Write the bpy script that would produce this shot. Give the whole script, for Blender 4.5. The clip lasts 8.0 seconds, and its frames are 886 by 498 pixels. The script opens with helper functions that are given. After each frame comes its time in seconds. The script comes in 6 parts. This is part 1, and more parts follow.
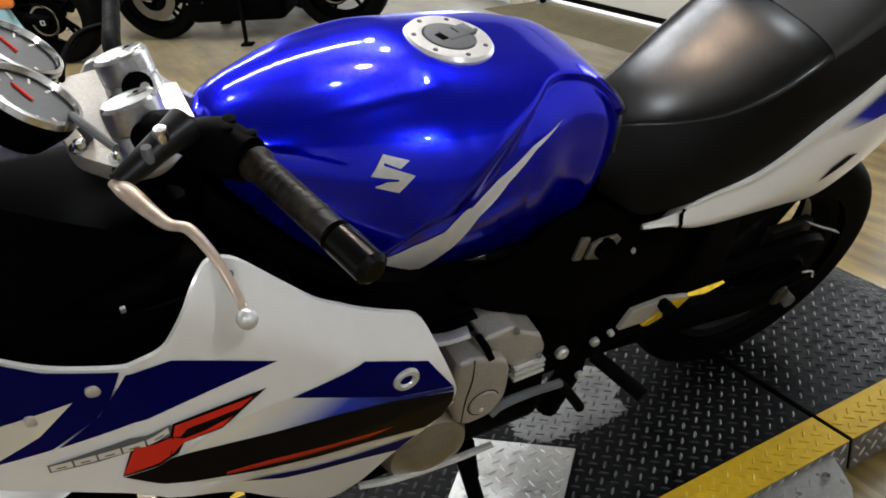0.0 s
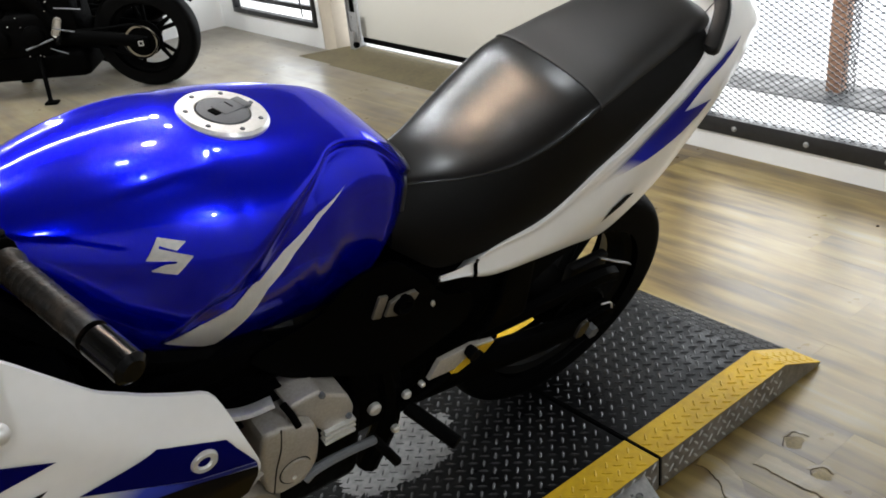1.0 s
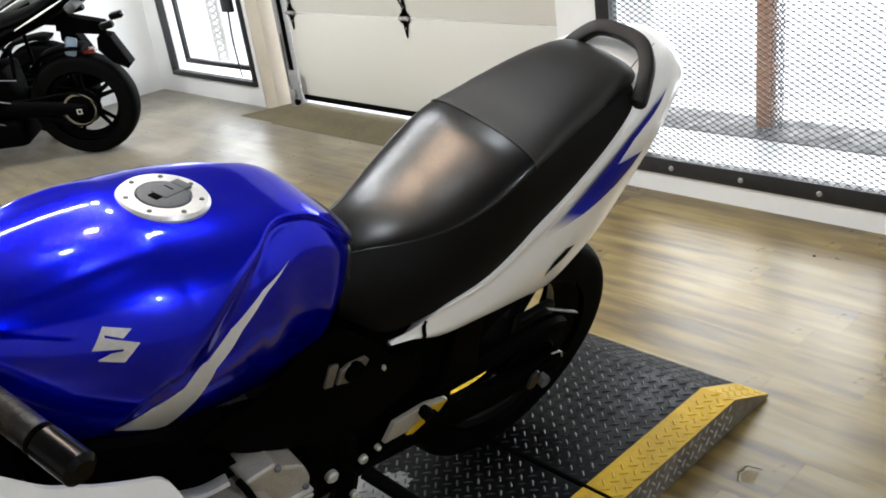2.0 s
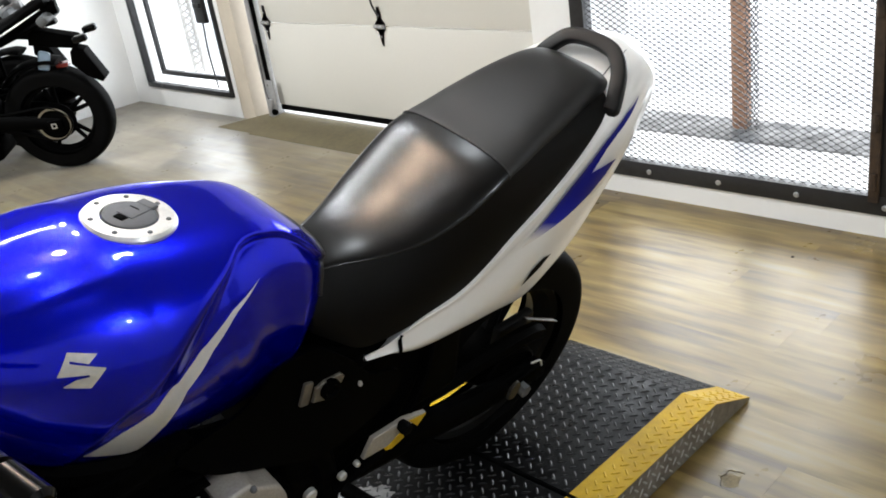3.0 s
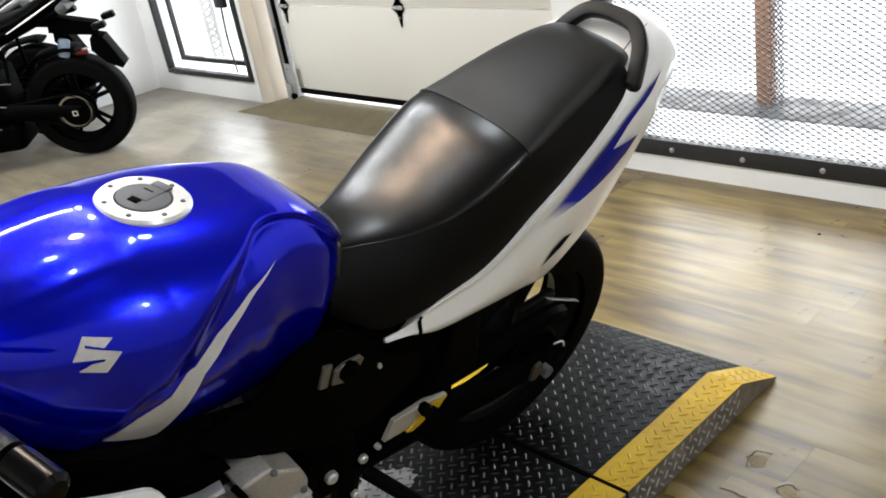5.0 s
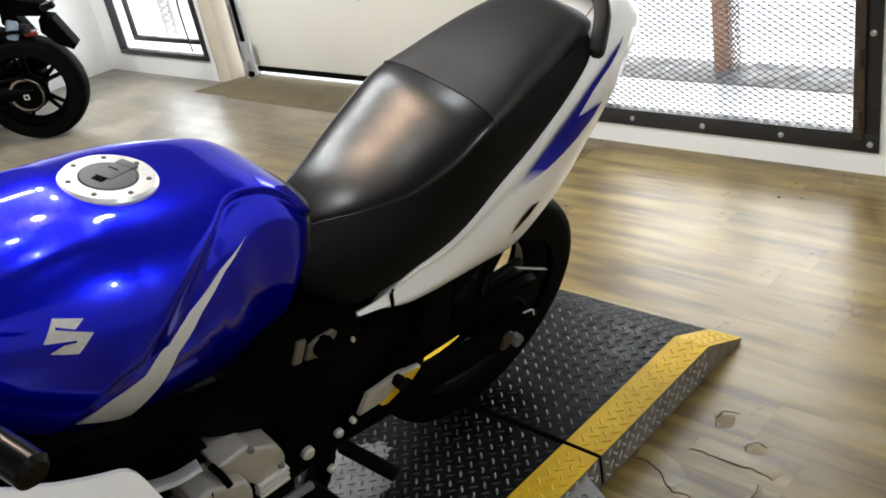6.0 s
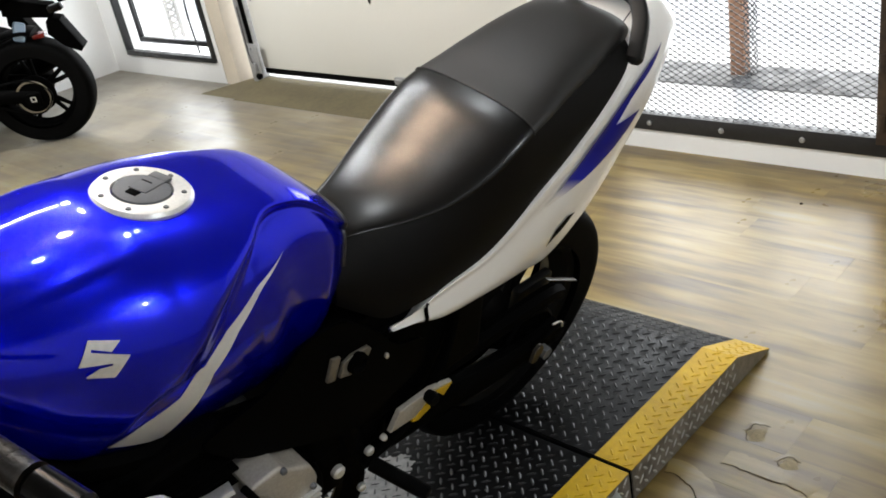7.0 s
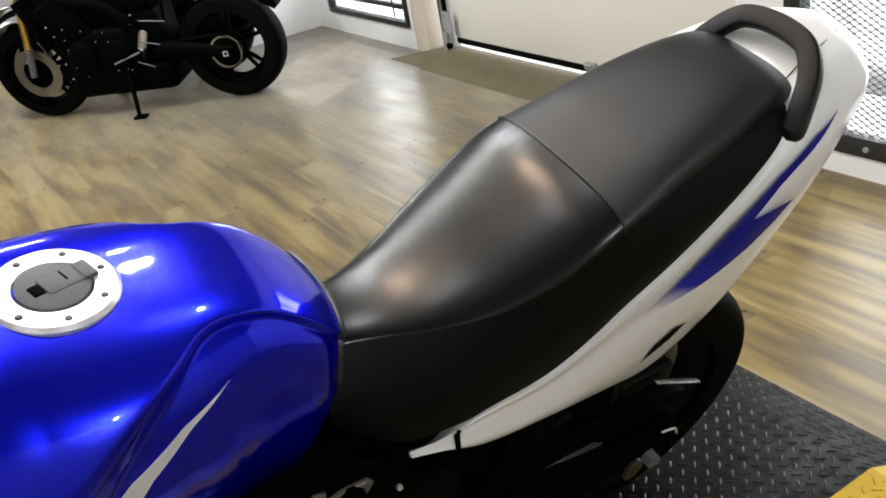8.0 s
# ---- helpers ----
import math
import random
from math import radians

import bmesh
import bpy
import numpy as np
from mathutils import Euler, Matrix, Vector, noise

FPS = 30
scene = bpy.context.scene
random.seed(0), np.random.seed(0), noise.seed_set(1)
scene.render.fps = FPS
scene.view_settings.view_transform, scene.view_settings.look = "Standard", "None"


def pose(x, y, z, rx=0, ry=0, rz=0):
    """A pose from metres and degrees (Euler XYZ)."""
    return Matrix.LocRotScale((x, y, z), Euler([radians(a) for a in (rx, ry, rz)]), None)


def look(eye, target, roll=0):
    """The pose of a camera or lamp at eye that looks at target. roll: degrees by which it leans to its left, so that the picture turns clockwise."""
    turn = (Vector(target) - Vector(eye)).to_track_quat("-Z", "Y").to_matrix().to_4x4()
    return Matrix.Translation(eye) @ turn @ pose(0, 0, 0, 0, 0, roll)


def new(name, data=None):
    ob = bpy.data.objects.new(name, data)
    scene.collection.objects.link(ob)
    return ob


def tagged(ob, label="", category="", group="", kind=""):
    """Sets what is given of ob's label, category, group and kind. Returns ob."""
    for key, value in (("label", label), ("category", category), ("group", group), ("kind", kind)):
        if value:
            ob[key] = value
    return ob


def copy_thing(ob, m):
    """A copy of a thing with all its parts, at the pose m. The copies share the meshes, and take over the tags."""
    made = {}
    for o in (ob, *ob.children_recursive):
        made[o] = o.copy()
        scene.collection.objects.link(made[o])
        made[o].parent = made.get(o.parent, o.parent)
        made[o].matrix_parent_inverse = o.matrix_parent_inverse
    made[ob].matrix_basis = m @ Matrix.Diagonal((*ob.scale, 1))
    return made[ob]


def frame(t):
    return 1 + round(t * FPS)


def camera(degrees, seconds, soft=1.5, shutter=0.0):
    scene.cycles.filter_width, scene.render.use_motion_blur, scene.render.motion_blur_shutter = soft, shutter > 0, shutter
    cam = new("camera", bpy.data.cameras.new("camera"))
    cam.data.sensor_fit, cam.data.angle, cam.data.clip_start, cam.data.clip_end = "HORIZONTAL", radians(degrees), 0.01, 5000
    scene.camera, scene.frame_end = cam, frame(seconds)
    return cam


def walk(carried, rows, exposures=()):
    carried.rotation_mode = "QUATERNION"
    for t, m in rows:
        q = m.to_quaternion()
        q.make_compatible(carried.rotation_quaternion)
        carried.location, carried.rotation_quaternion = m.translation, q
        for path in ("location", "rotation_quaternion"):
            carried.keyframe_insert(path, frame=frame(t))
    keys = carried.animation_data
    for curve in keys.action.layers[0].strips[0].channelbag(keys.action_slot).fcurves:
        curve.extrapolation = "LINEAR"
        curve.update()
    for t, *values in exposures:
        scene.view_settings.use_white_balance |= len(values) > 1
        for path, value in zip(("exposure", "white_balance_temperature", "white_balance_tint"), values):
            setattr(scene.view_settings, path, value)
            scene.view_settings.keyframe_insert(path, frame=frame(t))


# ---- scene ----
cam = camera(51.7, 8.0, 1.75)
PATH = [
    (0, (-0.5322, -1.0609, 1.3903), (0.1638, 0.3802, 0.5662), -6.74),
    (0.5, (-0.4960, -1.0879, 1.3994), (0.3538, 0.2899, 0.6123), -7.01),
    (1, (-0.4655, -1.0971, 1.4227), (0.5056, 0.1951, 0.6309), -6.38),
    (1.5, (-0.4539, -1.1044, 1.4564), (0.6004, 0.1568, 0.7231), -9.14),
    (2, (-0.4589, -1.1134, 1.4584), (0.6127, 0.1387, 0.7346), -8.23),
    (2.2, (-0.4534, -1.1108, 1.4628), (0.6369, 0.1269, 0.7421), -7.82),
    (3.3, (-0.4339, -1.1129, 1.4604), (0.6648, 0.1183, 0.7413), -9.23),
    (3.5, (-0.4358, -1.1144, 1.4590), (0.6637, 0.1144, 0.7371), -9.22),
    (4, (-0.4308, -1.1104, 1.4629), (0.6773, 0.1158, 0.7497), -9.42),
    (4.5, (-0.4200, -1.1094, 1.4527), (0.6628, 0.1427, 0.7457), -9.82),
    (4.7, (-0.4190, -1.1033, 1.4498), (0.6467, 0.1529, 0.7245), -10.23),
    (5.8, (-0.4281, -1.0993, 1.4440), (0.6229, 0.1469, 0.6808), -10.65),
    (6, (-0.4312, -1.0933, 1.4421), (0.6547, 0.1013, 0.6458), -11.24),
    (6.2, (-0.4481, -1.0855, 1.4556), (0.6737, 0.0976, 0.6928), -11.28),
    (6.5, (-0.4991, -1.0813, 1.4475), (0.6153, 0.0782, 0.6390), -12.03),
    (7, (-0.4330, -1.0173, 1.4487), (0.6533, 0.1777, 0.6539), -11.14),
    (7.3, (-0.2729, -1.0054, 1.4567), (0.6476, 0.3415, 0.6960), -12.58),
    (7.5, (-0.1876, -1.0013, 1.4774), (0.7091, 0.3509, 0.6981), -7.06),
    (7.6, (-0.1573, -0.9926, 1.4846), (0.6859, 0.3723, 0.6685), -6.42),
    (7.8, (-0.0913, -0.9555, 1.4796), (0.6929, 0.4378, 0.6527), -7.99),
    (8, (-0.0162, -0.8753, 1.4398), (0.7279, 0.5554, 0.6401), -10.72),
]
walk(cam, [(t, look(eye, target, roll)) for t, eye, target, roll in PATH], [(0, .27, 6250, 8), (1, .27, 6250, 8), (2, .31, 6200, 8), (3.5, .40, 6200, 8), (4.5, .42, 6200, 8), (6.5, .39, 6350, 8), (8, .33, 6350, 8)])

# ---- world, sun and lamps ----
world = bpy.data.worlds.new("world")
scene.world = world
world.use_nodes = True
wn = world.node_tree.nodes
sky = wn.new("ShaderNodeTexSky")
sky.sky_type, sky.sun_disc = "NISHITA", False
sky.sun_elevation, sky.sun_rotation = radians(48), radians(60)
wn["Background"].inputs["Strength"].default_value = 0.12
world.node_tree.links.new(sky.outputs[0], wn["Background"].inputs["Color"])


def lamp(name, kind, power, colour, m, **extra):
    data = bpy.data.lights.new(name, kind)
    data.energy, data.color = power, colour
    if kind == "AREA":
        data.shape, data.size, data.size_y = "RECTANGLE", extra["size"], extra["size_y"]
    elif kind == "SUN":
        data.angle = extra["angle"]
    else:
        data.shadow_soft_size = extra["radius"]
        if kind == "SPOT":
            data.spot_size, data.spot_blend = radians(extra["cone"]), 0.6
    ob = new(name, data)
    ob.matrix_world = m
    return ob


lamp("sun", "SUN", 2.5, (1.0, 0.95, 0.88), look((6, 3, 6), (2.5, 1.0, 0)), angle=radians(0.6))
# daylight entering by the meshed window and by the glazed window
lamp("window_light", "AREA", 11.5, (0.95, 0.98, 1.0), look((2.66, 0.62, 1.05), (0.6, 0.55, 0.3)), size=1.15, size_y=1.6)
lamp("window_light", "AREA", 6, (0.95, 0.98, 1.0), look((2.86, 4.8, 1.0), (0.8, 4.2, 0.2)), size=1.0, size_y=1.5)
CEILING = 2.75
# the tubes at y -2.2 and 7.6 are added, unseen fill lights
TUBES = [(0.15, 1.43), (0.15, 4.3), (-2.4, 1.43), (-2.4, 4.3), (-2.4, -2.2), (-1.0, 7.6)]
for tx, ty in TUBES:
    lamp("tube_light", "AREA", 80 if ty > 4 else 36 if ty < 0 else 20, (1.0, 0.985, 0.96), pose(tx, ty, CEILING - 0.095, 0, 0, 0), size=1.2, size_y=0.05)
# bulbs on the ceiling: place and power; the one over the seat is warm
# the bulb at y -2.75 is unseen fill, added to brighten the white sides
BULBS = [(-0.50, 0.88, 9), (1.0, 0.30, 12), (0.82, 1.42, 14), (0.83, 1.12, 14), (0.18, 0.27, 6), (0.70, -2.75, 54), (0.47, 0.64, 24)]
for sx, sy, power in BULBS:
    warm = power == 24
    lamp("bulb_light", "POINT", power, (1.0, 0.72, 0.52) if warm else (0.95, 0.98, 1.0), pose(sx, sy, CEILING - 0.13), radius=0.05 if warm else 0.035)

# ---- materials ----


def material(name, colour, rough=0.5, metal=0.0, grain=0.0, scale=40.0, bump=0.0, bump_scale=None, coat=0.0, spread=0.0, rough_spread=0.0, stretch=(1, 1, 1), spec=0.5, dark=None, blotch=3.0):
    """A surface with grain at one scale and stains at another; colour, gloss and relief vary over it."""
    m = bpy.data.materials.new(name)
    m.use_nodes = True
    nt = m.node_tree
    b = nt.nodes["Principled BSDF"]
    b.inputs["Base Color"].default_value = (*colour, 1)
    b.inputs["Roughness"].default_value = rough
    b.inputs["Metallic"].default_value = metal
    b.inputs["Specular IOR Level"].default_value = spec
    b.inputs["Coat Weight"].default_value = coat
    b.inputs["Coat Roughness"].default_value = 0.04
    tc = nt.nodes.new("ShaderNodeTexCoord")
    mp = nt.nodes.new("ShaderNodeMapping")
    mp.inputs["Scale"].default_value = stretch
    nt.links.new(tc.outputs["Object"], mp.inputs["Vector"])

    def noise_tex(s, detail=4.0):
        n = nt.nodes.new("ShaderNodeTexNoise")
        n.inputs["Scale"].default_value, n.inputs["Detail"].default_value = s, detail
        nt.links.new(mp.outputs[0], n.inputs["Vector"])
        return n

    if grain or spread:
        fine, wide = noise_tex(scale), noise_tex(blotch, 3.0)
        add = nt.nodes.new("ShaderNodeMath")
        add.operation = "ADD"
        for n, k, i in ((fine, grain, 0), (wide, spread, 1)):
            mr = nt.nodes.new("ShaderNodeMapRange")
            mr.inputs["From Min"].default_value, mr.inputs["From Max"].default_value = 0.3, 0.7
            mr.inputs["To Min"].default_value, mr.inputs["To Max"].default_value = 0, k
            nt.links.new(n.outputs["Fac"], mr.inputs["Value"])
            nt.links.new(mr.outputs[0], add.inputs[i])
        mix = nt.nodes.new("ShaderNodeMix")
        mix.data_type = "RGBA"
        mix.inputs["A"].default_value = (*colour, 1)
        mix.inputs["B"].default_value = (*(dark or [c * 0.35 for c in colour]), 1)
        nt.links.new(add.outputs[0], mix.inputs["Factor"])
        nt.links.new(mix.outputs["Result"], b.inputs["Base Color"])
    if rough_spread:
        r = noise_tex(scale * 0.3)
        mr = nt.nodes.new("ShaderNodeMapRange")
        mr.inputs["From Min"].default_value, mr.inputs["From Max"].default_value = 0.3, 0.7
        mr.inputs["To Min"].default_value, mr.inputs["To Max"].default_value = rough - rough_spread, rough + rough_spread
        nt.links.new(r.outputs["Fac"], mr.inputs["Value"])
        nt.links.new(mr.outputs[0], b.inputs["Roughness"])
    if bump:
        bp = nt.nodes.new("ShaderNodeBump")
        bp.inputs["Strength"].default_value, bp.inputs["Distance"].default_value = bump, 0.002
        nt.links.new(noise_tex(bump_scale or scale).outputs["Fac"], bp.inputs["Height"])
        nt.links.new(bp.outputs[0], b.inputs["Normal"])
    return m


def glowing(name, colour, strength):
    m = bpy.data.materials.new(name)
    m.use_nodes = True
    b = m.node_tree.nodes["Principled BSDF"]
    b.inputs["Base Color"].default_value = (*colour, 1)
    b.inputs["Emission Color"].default_value = (*colour, 1)
    b.inputs["Emission Strength"].default_value = strength
    return m


def fading(name, stops, axis, start, end, rough=0.3):
    """Printed film that fades from colour to colour along a way of its own object."""
    m = material(name, stops[0][1], rough, spec=0.12)
    nt = m.node_tree
    b = nt.nodes["Principled BSDF"]
    tc = nt.nodes.new("ShaderNodeTexCoord")
    dot = nt.nodes.new("ShaderNodeVectorMath")
    dot.operation = "DOT_PRODUCT"
    dot.inputs[1].default_value = axis
    nt.links.new(tc.outputs["Object"], dot.inputs[0])
    mr = nt.nodes.new("ShaderNodeMapRange")
    mr.inputs["From Min"].default_value, mr.inputs["From Max"].default_value = start, end
    nt.links.new(dot.outputs["Value"], mr.inputs["Value"])
    ramp = nt.nodes.new("ShaderNodeValToRGB")
    while len(ramp.color_ramp.elements) < len(stops):
        ramp.color_ramp.elements.new(0.5)
    for e, (at, c) in zip(ramp.color_ramp.elements, stops):
        e.position, e.color = at, (*c, 1)
    nt.links.new(mr.outputs[0], ramp.inputs["Fac"])
    nt.links.new(ramp.outputs[0], b.inputs["Base Color"])
    return m


BLUE = material("blue_paint", (0.0006, 0.005, 0.84), 0.21, 0.8, spec=0.12, grain=0.2, scale=900, spread=0.12, coat=0.75, dark=(0.0005, 0.003, 0.4))
BLUE.node_tree.nodes["Principled BSDF"].inputs["Specular Tint"].default_value = (0.12, 0.18, 0.9, 1)
NAVY = material("navy_film", (0.001, 0.0015, 0.075), 0.3, spec=0.03, spread=0.2)
WHITE_PAINT = material("white_paint", (0.86, 0.85, 0.83), 0.3, grain=0.06, scale=60, spread=0.07, coat=0.7, dark=(0.6, 0.58, 0.53))
SILVER_FILM = material("silver_film", (0.72, 0.72, 0.72), 0.35, 0.15, grain=0.1, scale=300, spread=0.05)
RED_FILM = material("red_film", (0.66, 0.025, 0.012), 0.35, spec=0.2, coat=0.15, spread=0.15)
BLACK_FILM = material("black_film", (0.006, 0.005, 0.005), 0.35, spec=0.04, spread=0.2)
CREAM_FILM = material("cream_film", (0.74, 0.7, 0.6), 0.35, coat=0.4, spread=0.08)
LEVER_METAL = material("worn_lever_alloy", (0.62, 0.5, 0.4), 0.36, 0.5, grain=0.25, scale=90, spread=0.25)
CHROME = material("chrome", (0.78, 0.78, 0.77), 0.2, 1.0, rough_spread=0.05, scale=60)
RISER_METAL = material("turned_riser_alloy", (0.56, 0.56, 0.56), 0.33, 0.95, grain=0.25, scale=180, spread=0.25, rough_spread=0.1)
ALLOY = material("brushed_alloy", (0.74, 0.73, 0.71), 0.38, 0.55, grain=0.2, scale=160, spread=0.15, rough_spread=0.1)
CAST = material("cast_alloy", (0.47, 0.44, 0.39), 0.45, 0.4, grain=0.25, scale=220, spread=0.25, bump=0.25, bump_scale=420, rough_spread=0.1)
CAP_GREY = material("grey_cap", (0.13, 0.135, 0.145), 0.58, 0.0, spec=0.25, grain=0.15, scale=250, spread=0.15)
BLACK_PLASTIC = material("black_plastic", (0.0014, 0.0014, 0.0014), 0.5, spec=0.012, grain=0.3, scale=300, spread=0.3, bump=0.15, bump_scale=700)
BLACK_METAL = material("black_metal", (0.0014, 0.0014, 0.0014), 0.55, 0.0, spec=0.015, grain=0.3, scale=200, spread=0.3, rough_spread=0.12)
RUBBER = material("rubber", (0.0025, 0.0025, 0.0025), 0.7, spec=0.035, grain=0.3, scale=150, spread=0.3, bump=0.3, bump_scale=350)
TRIM_RUBBER = material("edge_trim_rubber", (0.02, 0.02, 0.021), 0.35, spec=0.5, spread=0.3)
RAIL_BLACK = material("moulded_black_rail", (0.006, 0.006, 0.006), 0.4, spec=0.18, grain=0.25, scale=260, spread=0.25, bump=0.1, bump_scale=600)
WHEEL_BLACK = material("dusty_black_wheel", (0.006, 0.006, 0.006), 0.45, spec=0.12, grain=0.3, scale=140, spread=0.4)
PERCH = material("worn_black_paint", (0.008, 0.008, 0.008), 0.35, spec=0.25, grain=0.3, scale=120, spread=0.4)
GRIP = material("worn_grip_rubber", (0.024, 0.017, 0.011), 0.42, spec=0.14, grain=0.6, scale=110, spread=0.7, rough_spread=0.12, blotch=35.0, dark=(0.002, 0.002, 0.002), bump=0.3, bump_scale=260)
GLOSS_BLACK = material("gloss_black", (0.002, 0.002, 0.002), 0.2, spec=0.14, spread=0.2)
SMOKE = material("smoked_screen", (0.0015, 0.0015, 0.002), 0.3, spec=0.015, spread=0.2)
GREY_SEAT = material("grey_vinyl", (0.03, 0.03, 0.032), 0.5, grain=0.2, scale=200, spread=0.2)
GREY_PAINT = material("grey_paint", (0.3, 0.3, 0.31), 0.35, 0.4, spread=0.15, coat=0.6)
ORANGE = material("orange_paint", (0.72, 0.2, 0.03), 0.35, spread=0.15, coat=0.5)
TEAL = material("pale_teal_paint", (0.3, 0.5, 0.55), 0.35, spread=0.15, coat=0.5)
GOLD = material("gold_fork", (0.62, 0.4, 0.08), 0.3, 0.8, spread=0.15)
LENS_RED = material("red_lens", (0.16, 0.008, 0.008), 0.2, spread=0.1, coat=0.5)
AMBER = material("amber_lens", (0.75, 0.28, 0.03), 0.2, spread=0.1, coat=0.5)
BLUE_GREY = material("blue_grey_guard", (0.24, 0.32, 0.42), 0.4, spread=0.2)
DIAL = material("dial_face", (0.08, 0.085, 0.09), 0.5, grain=0.2, scale=120, spread=0.15)
LOCK_PLATE = material("worn_lock_plate", (0.24, 0.215, 0.18), 0.4, 0.5, grain=0.3, scale=160, spread=0.4)
LOCK_METAL = material("dull_lock_metal", (0.055, 0.050, 0.042), 0.42, 0.6, grain=0.3, scale=160, spread=0.4)
BRONZE = material("bronze_cover", (0.3, 0.27, 0.22), 0.42, 0.7, grain=0.25, scale=120, spread=0.3, rough_spread=0.1)
PLATE_BLACK = material("black_tread_plate", (0.005, 0.005, 0.0055), 0.42, 0.0, spec=0.07, grain=0.35, scale=90, spread=0.45, rough_spread=0.16, bump=0.25, bump_scale=260, blotch=7.0)
PLATE_LUG = material("worn_lug", (0.034, 0.035, 0.037), 0.42, 0.4, grain=0.5, scale=60, spread=0.7, blotch=9.0, dark=(0.012, 0.012, 0.013))
PLATE_PALE = material("pale_tread_paint", (0.24, 0.24, 0.24), 0.4, 0.3, grain=0.35, scale=70, spread=0.5, rough_spread=0.12, bump=0.2, bump_scale=260, blotch=12.0, dark=(0.03, 0.03, 0.03))
PLATE_SIDE = material("dull_tread_plate", (0.27, 0.25, 0.22), 0.45, 0.5, grain=0.4, scale=80, spread=0.5, rough_spread=0.15, blotch=10.0, dark=(0.11, 0.095, 0.08))
PLATE_BARE = material("bare_tread_plate", (0.58, 0.58, 0.57), 0.4, 0.6, grain=0.3, scale=120, spread=0.3, rough_spread=0.15)
YELLOW = material("yellow_safety_paint", (0.62, 0.40, 0.006), 0.5, spec=0.22, grain=0.3, scale=60, spread=0.35, blotch=8.0, bump=0.2, bump_scale=200, dark=(0.30, 0.18, 0.012))
WALL = material("white_wall_paint", (0.85, 0.85, 0.84), 0.6, grain=0.06, scale=30, spread=0.08, bump=0.25, bump_scale=60, blotch=1.6, dark=(0.6, 0.59, 0.56))
JAMB = material("cream_jamb_paint", (0.58, 0.51, 0.41), 0.6, grain=0.08, scale=30, spread=0.12, bump=0.2, bump_scale=60)
DOOR_PAINT = material("cream_door_paint", (0.7, 0.68, 0.62), 0.45, grain=0.05, scale=60, spread=0.08, bump=0.15, bump_scale=400, blotch=1.2, dark=(0.52, 0.5, 0.45))
CONCRETE = material("tan_concrete", (0.15, 0.123, 0.062), 0.85, grain=0.4, scale=45, spread=0.45, bump=0.4, bump_scale=120, blotch=5.0, dark=(0.085, 0.07, 0.042))
LEDGE = material("pale_ledge", (0.72, 0.72, 0.71), 0.8, grain=0.3, scale=30, spread=0.4, bump=0.3, bump_scale=90, blotch=6.0, dark=(0.25, 0.25, 0.25))
LATTICE = material("grey_lattice", (0.45, 0.44, 0.42), 0.8, grain=0.3, scale=40, spread=0.3)
BARE_FLOOR = material("pale_underlay", (0.36, 0.29, 0.165), 0.8, grain=0.4, scale=120, spread=0.4, blotch=30.0, bump=0.3, bump_scale=200)
GAP_SHADE = material("shade_in_tears", (0.03, 0.022, 0.013), 0.9, spec=0.1, grain=0.4, scale=200, spread=0.4)
KERB = material("dirty_kerb", (0.3, 0.3, 0.3), 0.9, grain=0.5, scale=25, spread=0.6, blotch=9.0, dark=(0.03, 0.03, 0.03))
STEEL_BLACK = material("black_steel", (0.035, 0.035, 0.037), 0.45, 0.4, grain=0.3, scale=50, spread=0.35, rough_spread=0.12)
RUST = material("rusty_steel", (0.085, 0.055, 0.034), 0.7, 0.3, grain=0.5, scale=40, spread=0.6, blotch=9.0, dark=(0.02, 0.016, 0.014))
GALV = material("galvanised_steel", (0.45, 0.45, 0.45), 0.45, 0.4, grain=0.3, scale=60, spread=0.3)
BRICK = material("orange_post", (0.42, 0.23, 0.14), 0.8, grain=0.3, scale=40, spread=0.3)
CEIL = material("ceiling_paint", (0.25, 0.25, 0.25), 0.7, grain=0.06, scale=30, spread=0.1)
TUBE_GLOW = glowing("lit_tube", (1.0, 0.98, 0.94), 5.0)
DAY_GLOW = glowing("bright_daylight", (1.0, 1.0, 1.0), 4.2)


def seat_vinyl():
    """Black seat cover with a fine ribbed weave."""
    m = material("seat_vinyl", (0.0022, 0.0021, 0.002), 0.27, spread=0.25, spec=0.38)
    nt = m.node_tree
    tc = nt.nodes.new("ShaderNodeTexCoord")
    w = nt.nodes.new("ShaderNodeTexWave")
    w.inputs["Scale"].default_value, w.inputs["Distortion"].default_value = 95.0, 0.0
    w.bands_direction = "X"
    nt.links.new(tc.outputs["Object"], w.inputs["Vector"])
    n = nt.nodes.new("ShaderNodeTexNoise")
    n.inputs["Scale"].default_value, n.inputs["Detail"].default_value = 420.0, 2.0
    nt.links.new(tc.outputs["Object"], n.inputs["Vector"])
    both = nt.nodes.new("ShaderNodeMath")
    nt.links.new(w.outputs["Fac"], both.inputs[0])
    nt.links.new(n.outputs["Fac"], both.inputs[1])
    bp = nt.nodes.new("ShaderNodeBump")
    bp.inputs["Strength"].default_value, bp.inputs["Distance"].default_value = 0.07, 0.0003
    nt.links.new(both.outputs[0], bp.inputs["Height"])
    nt.links.new(bp.outputs[0], nt.nodes["Principled BSDF"].inputs["Normal"])
    return m


SEAT = seat_vinyl()
SEAT_REAR = material("passenger_vinyl", (0.006, 0.0056, 0.0052), 0.46, grain=0.25, scale=120, spread=0.25, bump=0.14, bump_scale=420, spec=0.48)
